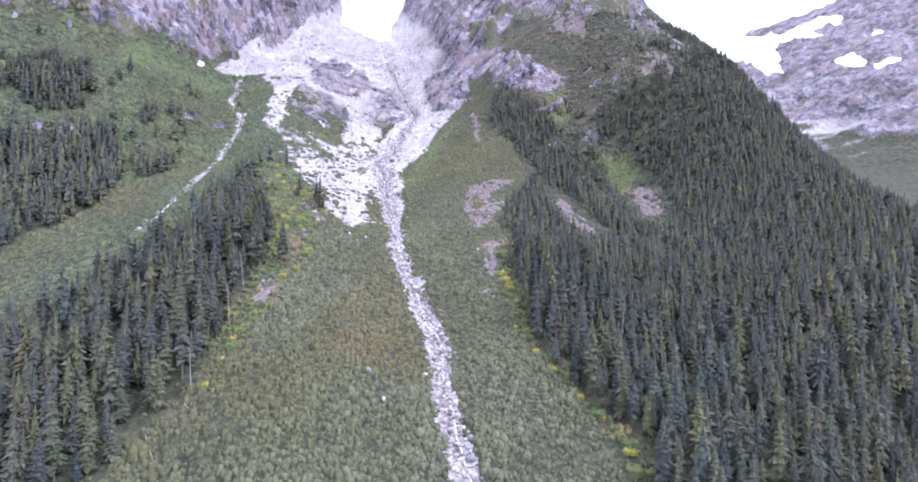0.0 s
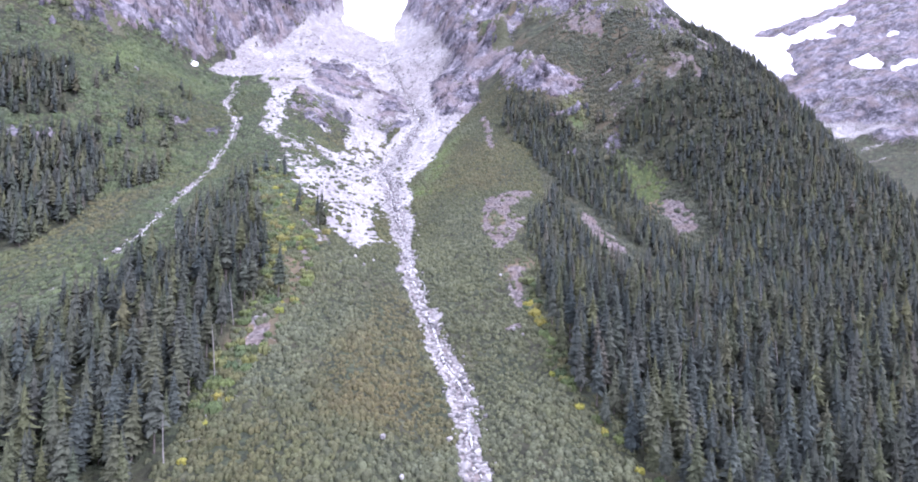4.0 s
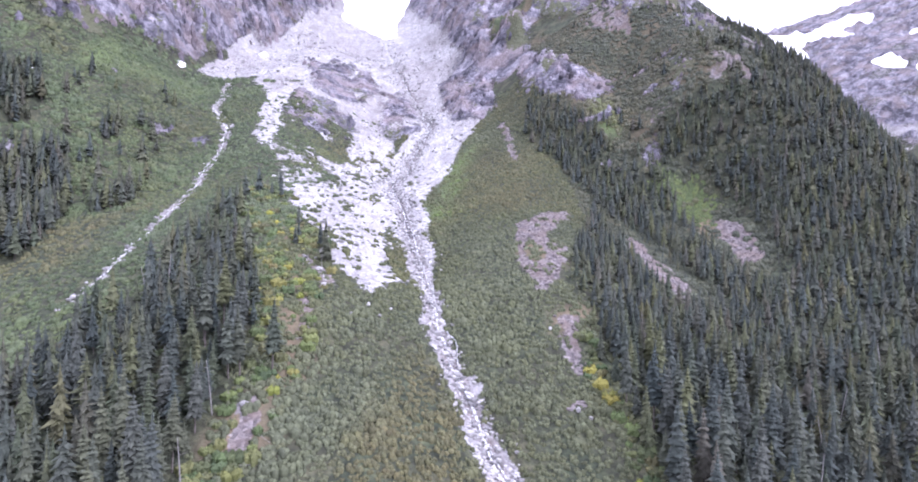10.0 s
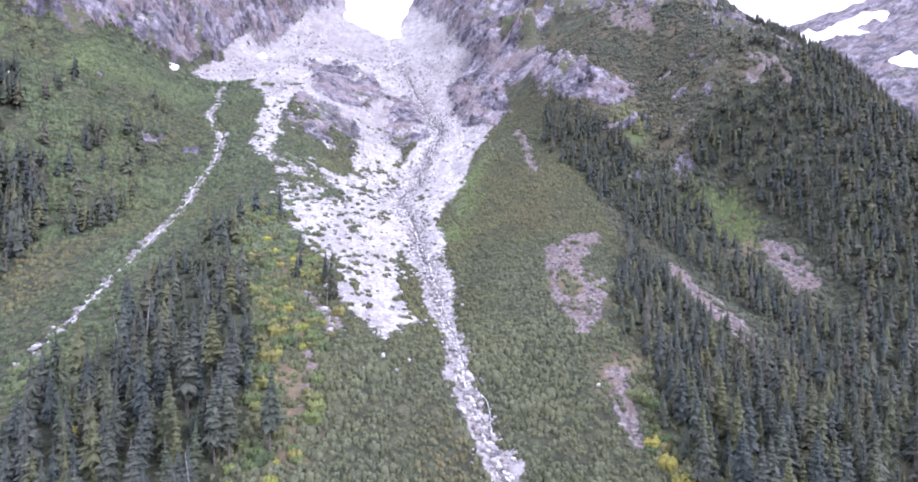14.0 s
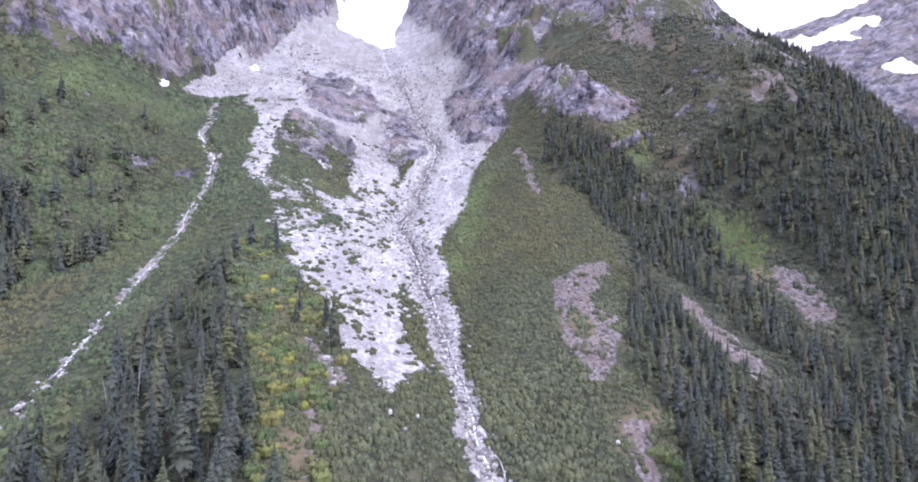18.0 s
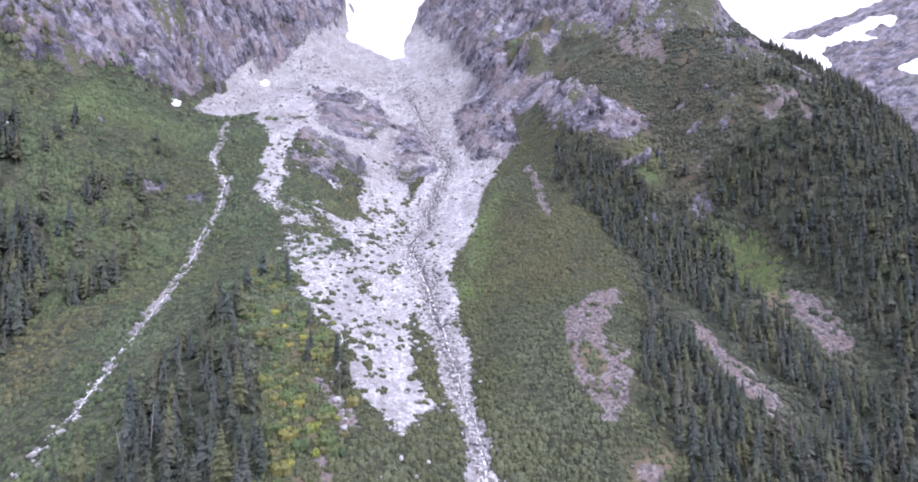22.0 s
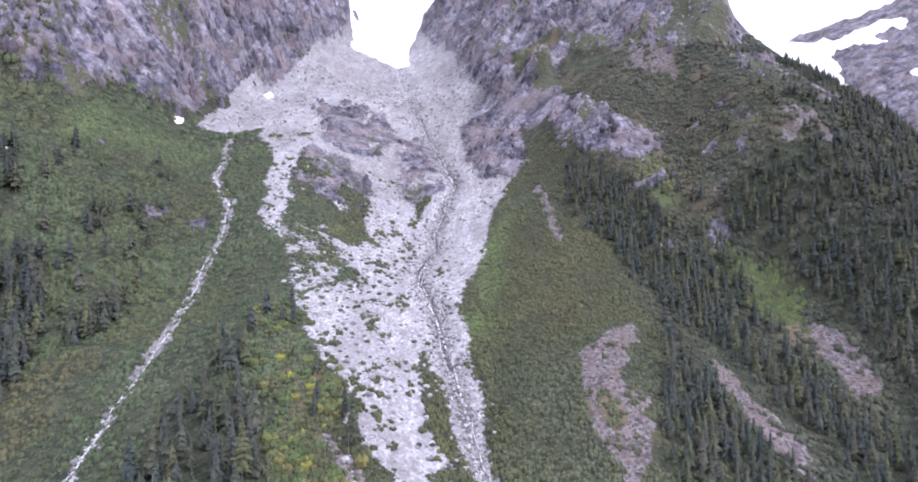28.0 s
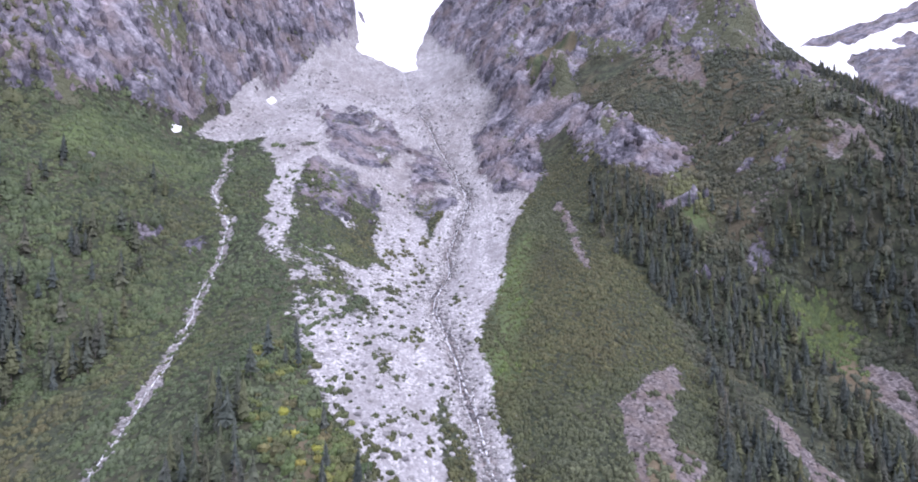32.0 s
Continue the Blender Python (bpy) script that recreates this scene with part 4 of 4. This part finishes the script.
def brush(name, rng, box, gap, leaves, size, low, mat, label):
    at = sown(rng, box, gap, brush_chance)
    at = at[rng.uniform(0, 1, len(at)) < 0.97]
    sets, hues = [], []
    for k in range(4):
        pts, tris = shrub_shape(random.Random(90 + k), leaves, low * (0.9, 1.15, 0.8, 1.05)[k], 0.2)
        p = at[k::4]
        s = rng.uniform(*size, len(p)) * np.where(rng.uniform(0, 1, len(p)) < 0.1, 1.4, 1) * (1 + 0.4 * rough(p[:, 0], p[:, 1], 14, 3, 83)).clip(0.8, 1.5)
        sets.append(joined(pts, tris, p, s, rng.uniform(0, 6.28, len(p)), s * rng.uniform(0.75, 1.3, len(p)), [0.5 * g for g in slope_at(p)]))
        patch = rough(p[:, 0], p[:, 1], 70, 3, 85)
        worn = any_of(p[:, 0] + 6 * rough(p[:, 0], p[:, 1], 15, 2, 86), p[:, 1], DRY_BRUSH, 9)
        fresh = fresh_of(p)
        dry = (1 - fresh) * np.clip(0.06 + np.where(p[:, 0] < -125, 0.35, np.where(p[:, 1] < 330, 0.1, 0.2)) * patch + 0.5 * worn + 0.08 * rng.normal(0, 1, len(p)), 0, 0.85)
        lower = np.clip((360 - p[:, 1]) / 120, 0, 1)
        pale = np.clip(0.45 * lower * (1 - worn) - 0.3 * patch + 0.1 * rng.normal(0, 1, len(p)), 0, 0.9) * (1 - dry)
        hues.append(np.repeat(np.stack([np.clip(0.4 + 0.22 * rough(p[:, 0], p[:, 1], 30, 3, 88) + 0.5 * fresh + 0.09 * rng.normal(0, 1, len(p)), 0.02, 0.98), dry, pale], -1), len(pts), 0))
    return stuff(name, sets, mat, label, "brush", hues, True)


brush("alder_brush", np.random.default_rng(11), (-125, 150, 90, 420), 2.35, 10, (0.95, 1.9), 0.95, LEAVES, "grey-green alder brush covering the avalanche fan")
brush("slope_brush", np.random.default_rng(12), (-125, 420, 60, 720), 2.35, 9, (0.95, 1.7), 0.95, SLOPE_LEAVES, "low green brush on the slope above")
brush("meadow_brush", np.random.default_rng(13), (-420, 280, -125, 700), 3.1, 8, (1.0, 2.0), 0.85, MEADOW_LEAVES, "olive green brush beside the small stream")
brush("meadow_bushes", np.random.default_rng(15), (-540, 430, -236, 740), 7.5, 24, (1.4, 3.2), 1.0, MEADOW_LEAVES, "dark rounded bushes dotting the high meadow")
brush("crest_brush", np.random.default_rng(16), (-580, 380, -420, 760), 4.2, 8, (1.3, 2.8), 0.8, MEADOW_LEAVES, "green brush on the high side slope")
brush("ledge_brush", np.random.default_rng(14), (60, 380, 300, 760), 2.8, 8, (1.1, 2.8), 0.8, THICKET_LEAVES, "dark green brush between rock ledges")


def edge_chance(x, y):
    strip = inside(x, y, RIB_EDGE, 4) + 0.8 * (away_from(x, y, [(27, 345), (27, 310), (31, 280), (42, 245), (54, 218), (66, 192)]) < 4)
    return np.clip(strip * (0.55 + 0.8 * rough(x, y, 14, 3, 87)), 0, 0.9) * (1 - 0.7 * any_of(x, y, DRY, 3)) * (1 - covers(x, y)[0])


at = sown(rng, (-180, 190, 80, 480), 3.0, edge_chance)
sets, hues = [], []
for k in range(4):
    pts, tris = shrub_shape(random.Random(160 + k), 22, 0.95, 0.24)
    p = at[k::4]
    s = 1.2 + 2.4 * rng.uniform(0, 1, len(p)) ** 1.5
    sets.append(joined(pts, tris, p, s, rng.uniform(0, 6.28, len(p))))
    hues.append(np.repeat(np.stack([rng.uniform(0, 1, len(p)) ** 1.4, np.clip(rng.normal(0.18, 0.28, len(p)), 0, 0.85), np.zeros(len(p))], -1), len(pts), 0))
at = sown(rng, (120, 480, 180, 570), 2.7, lambda x, y: 0.95 * inside(x, y, CLEARING_GREEN, 4))
for k in range(4):
    pts, tris = shrub_shape(random.Random(170 + k), 12, 0.7, 0.3)
    p = at[k::4]
    s = rng.uniform(0.9, 2.0, len(p))
    sets.append(joined(pts, tris, p, s, rng.uniform(0, 6.28, len(p)), s, slope_at(p)))
    hues.append(np.repeat(np.stack([rng.uniform(0.4, 0.85, len(p)), np.zeros(len(p)), np.zeros(len(p))], -1), len(pts), 0))
stuff("edge_brush", sets, EDGE_LEAVES, "fresh green and yellowing bushes along the wood's edge", "brush", hues)

# yellow bushes, snags and fallen logs along the edges of the woods
rng = np.random.default_rng(31)
bush_meshes = []
for k in range(3):
    pts, tris = shrub_shape(random.Random(140 + k), 40, 0.95, 0.2)
    bush_meshes.append(mesh_of("yellow_bush", pts, tris, YELLOW))
for k, (x, y, size) in enumerate([(25, 322, 3.0), (27, 314, 3.6), (29, 307, 3.2), (31, 298, 2.0), (29, 272, 1.8), (36, 252, 2.0), (42, 239, 1.9), (50, 224, 1.8), (56, 213, 2.2), (63, 199, 2.4),
                                  (-98, 237, 2.2), (-97, 224, 1.9), (-97, 210, 1.8), (-94, 292, 2.4), (-96, 300, 2.0), (-100, 345, 2.2), (-104, 356, 2.6), (-112, 366, 2.4), (-118, 380, 2.2),
                                  (-126, 398, 2.4), (-122, 408, 2.6), (-132, 413, 2.2), (-140, 422, 2.6), (-162, 311, 3.2), (-157, 303, 3.0), (-110, 386, 2.0)]):
    at = pose(x, y, float(height(np.array([x]), np.array([y]))[0]) - 0.2, 0, 0, rng.uniform(0, 360))
    ob = tagged(new("yellow_bush", bush_meshes[k % 3]), ("bright yellow-green bush at the edge of the wood", "golden yellow autumn bush beside the conifers")[k % 2], "bush", "yellow bushes along the woods")
    ob.matrix_basis = at @ Matrix.Diagonal((size, size, size, 1))
log_points, log_tris = cone_shell([0.012, 0.010, 0.007, 0.003], [0, 0.35, 0.7, 1], 7, 0.03)
snag_trunk, snag_branch = mesh_of("trunk", log_points * 19, log_tris, DEADWOOD), mesh_of("branch", log_points * 2.4, log_tris, DEADWOOD)


def snag(x, y, size, lean):
    tree = tagged(new("dead_snag"), "bare grey dead trunk standing among conifers", "dead tree", "dead snags")
    part("trunk", snag_trunk, tree)
    for k in range(6):
        part("branch", snag_branch, tree).matrix_basis = pose(0.2, 0, 7 + 1.9 * k, 0, 75 + 8 * (k % 3), 137 * k)
    tree.matrix_basis = pose(x, y, float(height(np.array([x]), np.array([y]))[0]) - 0.5, lean, lean * 0.6, rng.uniform(0, 360))
    tree.scale = (size, size, size)


for x, y, size, lean in [(-103, 246, 1.1, 2), (-101, 207, 0.9, -3), (-110, 280, 1.0, 4), (-163, 336, 0.9, 6), (-158, 343, 1.0, -4), (-118, 330, 0.8, 3), (-98, 376, 0.55, 2), (-106, 372, 0.5, -6),
                         (70, 230, 1.0, 3), (78, 262, 1.1, -4), (60, 250, 0.8, 5), (96, 285, 1.0, 8), (110, 300, 1.0, -9), (130, 280, 1.1, 4), (90, 240, 0.9, -3), (150, 330, 1.0, 5)]:
    snag(x, y, size, lean)
for x, y, size, turn in [(-98, 228, 0.6, 30), (-95, 238, 0.55, 75), (-99, 216, 0.5, 110), (-108, 189, 0.9, 40), (-100, 200, 0.8, 55), (-97, 262, 0.6, 100), (-96, 276, 0.5, 60), (-94, 318, 0.6, 120), (-92, 328, 0.5, 20), (-97, 340, 0.6, 80), (48, 232, 0.5, 130), (58, 208, 0.5, 70)]:
    log = tagged(new("fallen_log", snag_trunk), "pale weathered log lying on the brushy slope", "log", "fallen logs")
    a = radians(turn)
    rise = float(height(np.array([x + 12 * size * math.sin(a)]), np.array([y - 12 * size * math.cos(a)]))[0] - height(np.array([x]), np.array([y]))[0])
    tip = math.degrees(math.atan2(rise, 12 * size))
    log.matrix_basis = pose(x, y, float(height(np.array([x]), np.array([y]))[0]) + 0.7) @ pose(0, 0, 0, 0, 0, turn) @ pose(0, 0, 0, 90 - tip) @ Matrix.Diagonal((size, size, size, 1))


# ---- stones, water, snow ----
def stone_shape(r, cuts=1):
    b = bmesh.new()
    bmesh.ops.create_icosphere(b, subdivisions=cuts, radius=1)
    for v in b.verts:
        v.co *= r.uniform(0.72, 1.12)
        v.co.z *= 0.72
    bmesh.ops.triangulate(b, faces=b.faces)
    b.verts.index_update()
    pts, tris = np.array([v.co[:] for v in b.verts]), np.array([[v.index for v in f.verts] for f in b.faces])
    b.free()
    return pts, tris


def along_line(line, u):
    """Points at the shares u of a line's length, and the directions there."""
    p = np.array(line, float)
    step = np.hypot(*np.diff(p, axis=0).T)
    total = np.r_[0, np.cumsum(step)]
    s = np.asarray(u) * total[-1]
    k = np.clip(np.searchsorted(total, s) - 1, 0, len(step) - 1)
    way = np.diff(p, axis=0)[k] / step[k, None]
    return p[k] + way * (s - total[k])[:, None], way


def stones_along(rng, line, lo, hi, count, spread, size, clear=0.0):
    at, way = along_line(line, rng.uniform(lo, hi, count))
    off = rng.normal(0, spread, count)
    off = off + np.sign(off) * clear
    x, y = at[:, 0] - way[:, 1] * off, at[:, 1] + way[:, 0] * off
    s = size[0] + (size[1] - size[0]) * rng.uniform(0, 1, count) ** 3
    return np.stack([x, y, height(x, y) + 0.15 * s], -1), s


rng = np.random.default_rng(21)
shapes = [stone_shape(random.Random(60 + k)) for k in range(6)]
stone_meshes = [mesh_of("boulder", p, f, BOULDER) for p, f in shapes]
at, size = stones_along(rng, STREAM, 0.62, 0.86, 290, 2.9, (0.9, 2.4))
for k in range(len(at)):
    b = tagged(new("boulder", stone_meshes[k % 6]), ("pale grey angular boulder in the stream bed", "large pale boulder beside the white water")[int(size[k] > 1.5)],
               "boulder", "boulders along the stream")
    b.matrix_basis = pose(*at[k], 0, 0, rng.uniform(0, 360)) @ Matrix.Diagonal((size[k], size[k] * 0.8, size[k], 1))
for x, y, s in [(-37, 228, 1.7), (-29, 214, 1.3), (-206, 352, 1.8), (-209, 398, 2.0), (-213, 430, 1.8), (12, 343, 1.2), (15, 300, 1.6), (19, 297, 1.2), (-70, 350, 1.5), (-64, 344, 1.2), (-76, 340, 1.0), (-60, 352, 1.1)]:
    b = tagged(new("boulder", stone_meshes[int(10 * s) % 6]), "lone pale boulder lying among green brush", "boulder", "lone boulders")
    b.matrix_basis = pose(x, y, float(height(np.array([x]), np.array([y]))[0]) + 0.9 * s, 0, 0, 40 * s) @ Matrix.Diagonal((0.8 * s, s * 0.7, 1.2 * s, 1))
sets = []
for lo, hi, n, spread, s, clear in ((0.6, 0.9, 2100, 3.0, (0.4, 1.4), 0), (0.3, 0.62, 1500, 5.0, (0.4, 1.6), 2.2), (0.25, 0.62, 700, 3.0, (0.5, 1.7), 1.8), (0.0, 0.35, 500, 9, (0.5, 2.2), 1.5)):
    p, s = stones_along(rng, STREAM, lo, hi, n, spread, s, clear)
    for k in range(6):
        sets.append(joined(*shapes[k], p[k::6], s[k::6], rng.uniform(0, 6.28, len(p[k::6]))))
stuff("stream_rubble", sets, BOULDER, "pale rubble filling the stream bed", "rubble")
sets = []
for lo, hi, n, spread in ((0.12, 0.62, 1300, 1.5), (0.3, 0.6, 500, 4.0), (0.62, 0.9, 500, 1.9)):
    p, s = stones_along(rng, STREAM, lo, hi, n, spread, (0.35, 1.3))
    for k in range(6):
        sets.append(joined(*shapes[k], p[k::6], s[k::6], rng.uniform(0, 6.28, len(p[k::6]))))
stuff("wet_rubble", sets, WET_STONE, "dark wet stones in the running water", "rubble")
sets = []
p, s = stones_along(rng, LEFT_STREAM, 0.02, 0.72, 1300, 2.3, (0.3, 1.4))
for k in range(6):
    sets.append(joined(*shapes[k], p[k::6], s[k::6], rng.uniform(0, 6.28, len(p[k::6]))))
stuff("gully_rubble", sets, BOULDER, "pale stones in the narrow side gully", "rubble")


def scree_chance(x, y):
    bare, rock, _, _ = covers(x, y)
    return np.clip(bare * (1 - rock) * (0.4 + 0.5 * rough(x, y, 25, 3, 91)), 0, 1) * (away_from(x, y, STREAM) > 4)


p = sown(rng, (-330, 280, 0, 1000), 2.7, scree_chance)
s = 0.4 + 2.0 * rng.uniform(0, 1, len(p)) ** 3.5
stuff("scree_stones", [joined(*shapes[k], p[k::6], s[k::6], rng.uniform(0, 6.28, len(p[k::6]))) for k in range(6)], BOULDER,
      "loose pale stones strewn over the scree", "scree")

p = sown(rng, (0, 290, 180, 660), 1.5, lambda x, y: 0.75 * any_of(x, y, PINK_SCREE, 2) * (1 - inside(x, y, BUSHY_PATCH, 2)))
s = 0.25 + 1.0 * rng.uniform(0, 1, len(p)) ** 4
stuff("talus_stones", [joined(*shapes[k], p[k::6], s[k::6], rng.uniform(0, 6.28, len(p[k::6]))) for k in range(6)], DARK_STONE,
      "lilac-brown stones of the bare talus strips", "talus")


# jutting blocks on the cliffs and outcrops, sunk into the ground
def crag_chance(x, y):
    bare, rock, cliffs, _ = covers(x, y)
    return np.clip(rock * 0.9 * (1 - inside(x, y, GRASS_LEDGE, 8)), 0, 1) * (0.35 + 0.65 * np.clip(0.5 + rough(x, y, 40, 3, 97), 0, 1))


rng = np.random.default_rng(77)
crag_shapes = [stone_shape(random.Random(400 + k)) for k in range(8)]
p = np.concatenate([sown(rng, (-520, 560, -230, 1200), 6.5, crag_chance), sown(rng, (-240, 560, 260, 890), 5.0, crag_chance), sown(rng, (-90, 890, 260, 1230), 8.0, crag_chance)])
s = rng.uniform(1.4, 3.6, len(p)) * np.where(rng.uniform(0, 1, len(p)) < 0.25, 1.8, 1) * np.where((p[:, 0] < -230) | (p[:, 1] > 890), 1.9, 0.95)
s = s.clip(1.2, 6.5)
steep = np.where(p[:, 0] < -230, 1.0, np.where(p[:, 0] > -60, 0.75, 0.42))
lean = slope_at(p)
p[:, 2] -= 0.55 * s
sets = []
for k in range(8):
    pick = np.arange(k, len(p), 8)
    sets.append(joined(*crag_shapes[k], p[pick], s[pick] * 0.7, rng.uniform(0, 6.28, len(pick)), s[pick] * steep[pick] * rng.uniform(1.6, 3.4, len(pick)), (0.4 * lean[0][pick], 0.4 * lean[1][pick])))
stuff("crag_blocks", sets, CRAG, "jutting lilac-grey blocks of the broken cliffs", "crags")

# dark green tufts on the cliffs' ledges
at = sown(rng, (-520, 600, -250, 1050), 6.0, lambda x, y: covers(x, y)[1] * np.clip(0.9 * rough(x + 0.4 * y, y - 0.3 * x, 60, 4, 99) - 0.15 + 0.3 * (x < -400), 0, 0.75))
sets, hues = [], []
for k in range(4):
    pts, tris = shrub_shape(random.Random(600 + k), 12, 0.9, 0.2)
    q = at[k::4]
    wide = rng.uniform(1.4, 3.4, len(q))
    sets.append(joined(pts, tris, q, wide, rng.uniform(0, 6.28, len(q)), wide, [0.7 * g for g in slope_at(q)]))
    hues.append(np.repeat(np.stack([rng.uniform(0.2, 0.9, len(q)), np.clip(rng.normal(0.1, 0.15, len(q)), 0, 0.5), np.zeros(len(q))], -1), len(pts), 0))
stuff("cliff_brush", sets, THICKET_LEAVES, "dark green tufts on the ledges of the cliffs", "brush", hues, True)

# single bushes dotting the scree
bush_shapes = [mesh_of("scree_bush", *shrub_shape(random.Random(500 + k), 34, 0.85, 0.17), SCREE_LEAVES, True) for k in range(4)]
dots = sown(rng, (-175, 380, -60, 600), 6.5, lambda x, y: np.where((inside(x, y, SCREE, 3) > 0.6) & (away_from(x, y, STREAM) > 14), 0.5, 0.0) * np.clip(0.7 + 0.6 * rough(x, y, 30, 2, 98), 0.1, 1))
for k, at in enumerate(dots[:220]):
    size = 0.9 + 1.3 * rng.uniform(0, 1) ** 2
    bush = tagged(new("scree_bush", bush_shapes[k % 4]), ("small dark green bush growing on pale scree", "rounded olive green bush among pale stones")[int(size > 1.4)], "bush", "bushes dotting the scree")
    bush.matrix_basis = pose(*at, 0, 0, rng.uniform(0, 360)) @ Matrix.Diagonal((size, size * 0.9, size * 0.85, 1))


def ribbon(line, lo, hi, width, sway, seed, count=400):
    """A strand of water that winds down a line, draped on the ground."""
    u = np.linspace(lo, hi, count)
    at, way = along_line(line, u)
    off = sway * rough(u * 900, u * 0, 22, 3, seed)
    w = width * (0.7 + 0.5 * rough(u * 900, u * 0 + 5, 14, 3, seed + 1)).clip(0.15, 2)
    rows = []
    for side in (-0.5, 0.0, 0.5):
        x, y = at[:, 0] - way[:, 1] * (off + side * w), at[:, 1] + way[:, 0] * (off + side * w)
        rows.append(np.stack([x, y, height(x, y) + (0.55 if side == 0 else 0.3)], -1))
    v = np.stack(rows, 1).reshape(-1, 3)
    i = np.arange(count - 1) * 3
    f = np.concatenate([np.stack([i + a, i + a + 1, i + a + 4, i + a + 3], -1) for a in (0, 1)])
    return v, f


def water(name, sets, label):
    verts, faces, at = [], [], 0
    for v, f in sets:
        verts.append(v)
        faces.append(f + at)
        at += len(v)
    return tagged(new(name, mesh_of(name, np.concatenate(verts), np.concatenate(faces), FOAM, True)), label, "stream", kind="structure")


water("water", [ribbon(STREAM, 0.0, 0.98, 0.9, 1.6, 101, 700), ribbon(STREAM, 0.22, 0.8, 0.55, 3.0, 105, 600), ribbon(STREAM, 0.3, 0.6, 0.5, 4.5, 109, 400)],
      "white mountain stream tumbling down the bed of boulders")
water("water", [ribbon(LEFT_STREAM, 0.0, 0.68, 1.0, 1.6, 113, 400)], "thin white stream in the side gully")


def drift(name, outline, thick, step, label):
    """Old snow that lies on the ground within an outline, thinning to its edges."""
    lo, hi = np.min(outline, 0), np.max(outline, 0)
    xs, ys = np.arange(lo[0] - step, hi[0] + step, step), np.arange(lo[1] - step, hi[1] + step, step)
    x, y = np.meshgrid(xs, ys)
    cover = inside(x + 1.2 * step * rough(x, y, 9 * step, 3, 121), y + 1.2 * step * rough(x, y, 9 * step, 3, 122), outline, 2 * step)
    z = laid(x, y) + np.where(cover > 0.35, thick * np.sqrt(np.clip((cover - 0.35) / 0.65, 0, 1)), -thick)
    i = np.arange(x.size).reshape(x.shape)
    f = np.stack([i[:-1, :-1], i[:-1, 1:], i[1:, 1:], i[1:, :-1]], -1).reshape(-1, 4)
    keep = (cover.ravel()[f] > 0.1).any(1)
    used, f = np.unique(f[keep], return_inverse=True)
    v = np.stack([x, y, z], -1).reshape(-1, 3)[used]
    return tagged(new(name, mesh_of(name, v, f.reshape(-1, 4), SNOW, True)), label, "snow")


drift("snowfield", [(-243, 1099), (-227, 1105), (-203, 1121), (-174, 1106), (-153, 1089), (-142, 1094), (-148, 1150), (-142, 1200), (-118, 1260), (-118, 1560), (-252, 1560), (-250, 1221), (-252, 1150), (-240, 1122)], 4, 3,
      "white old snowfield filling the notch below the summit")
drift("snow_patch", [(-343, 709.5), (-342.5, 717), (-339, 722.5), (-336, 717), (-339, 709)], 0.7, 0.7, "small dirty white snow patch under the cliff")
drift("snow_patch", [(-315, 889), (-314.5, 898), (-311.5, 906), (-308, 907), (-308, 900), (-310, 885)], 0.8, 0.8, "rounded white snow patch on grey scree")
drift("snow_patch", [(-390, 557), (-389.5, 560.5), (-386, 560.5), (-385.5, 556.5)], 0.6, 0.7, "tiny white snow patch above the dark firs")
drift("glacier", [(860, 1960), (930, 1800), (985, 1700), (1037, 1684), (1127, 1632), (1097, 1612), (1050, 1634), (1035, 1560), (1000, 1612), (965, 1648), (935, 1630), (912, 1550), (895, 1540), (867, 1464), (850, 1500), (850, 1583), (835, 1640), (760, 1720), (700, 1900)], 5, 6,
      "broad white glacier on the far mountain")
drift("far_snow", [(961, 1402), (972, 1406), (993, 1388), (1001, 1351), (988, 1339), (968, 1372)], 3, 4, "bright snow patch on far grey slabs")
drift("far_snow", [(1002, 1326), (1040, 1294), (1034, 1286), (992, 1308)], 3, 3, "thin streak of snow on the far mountain")
drift("far_snow", [(1094, 1454), (1116, 1450), (1104, 1432), (1088, 1436)], 3, 3, "small snow patch high on the far mountain")
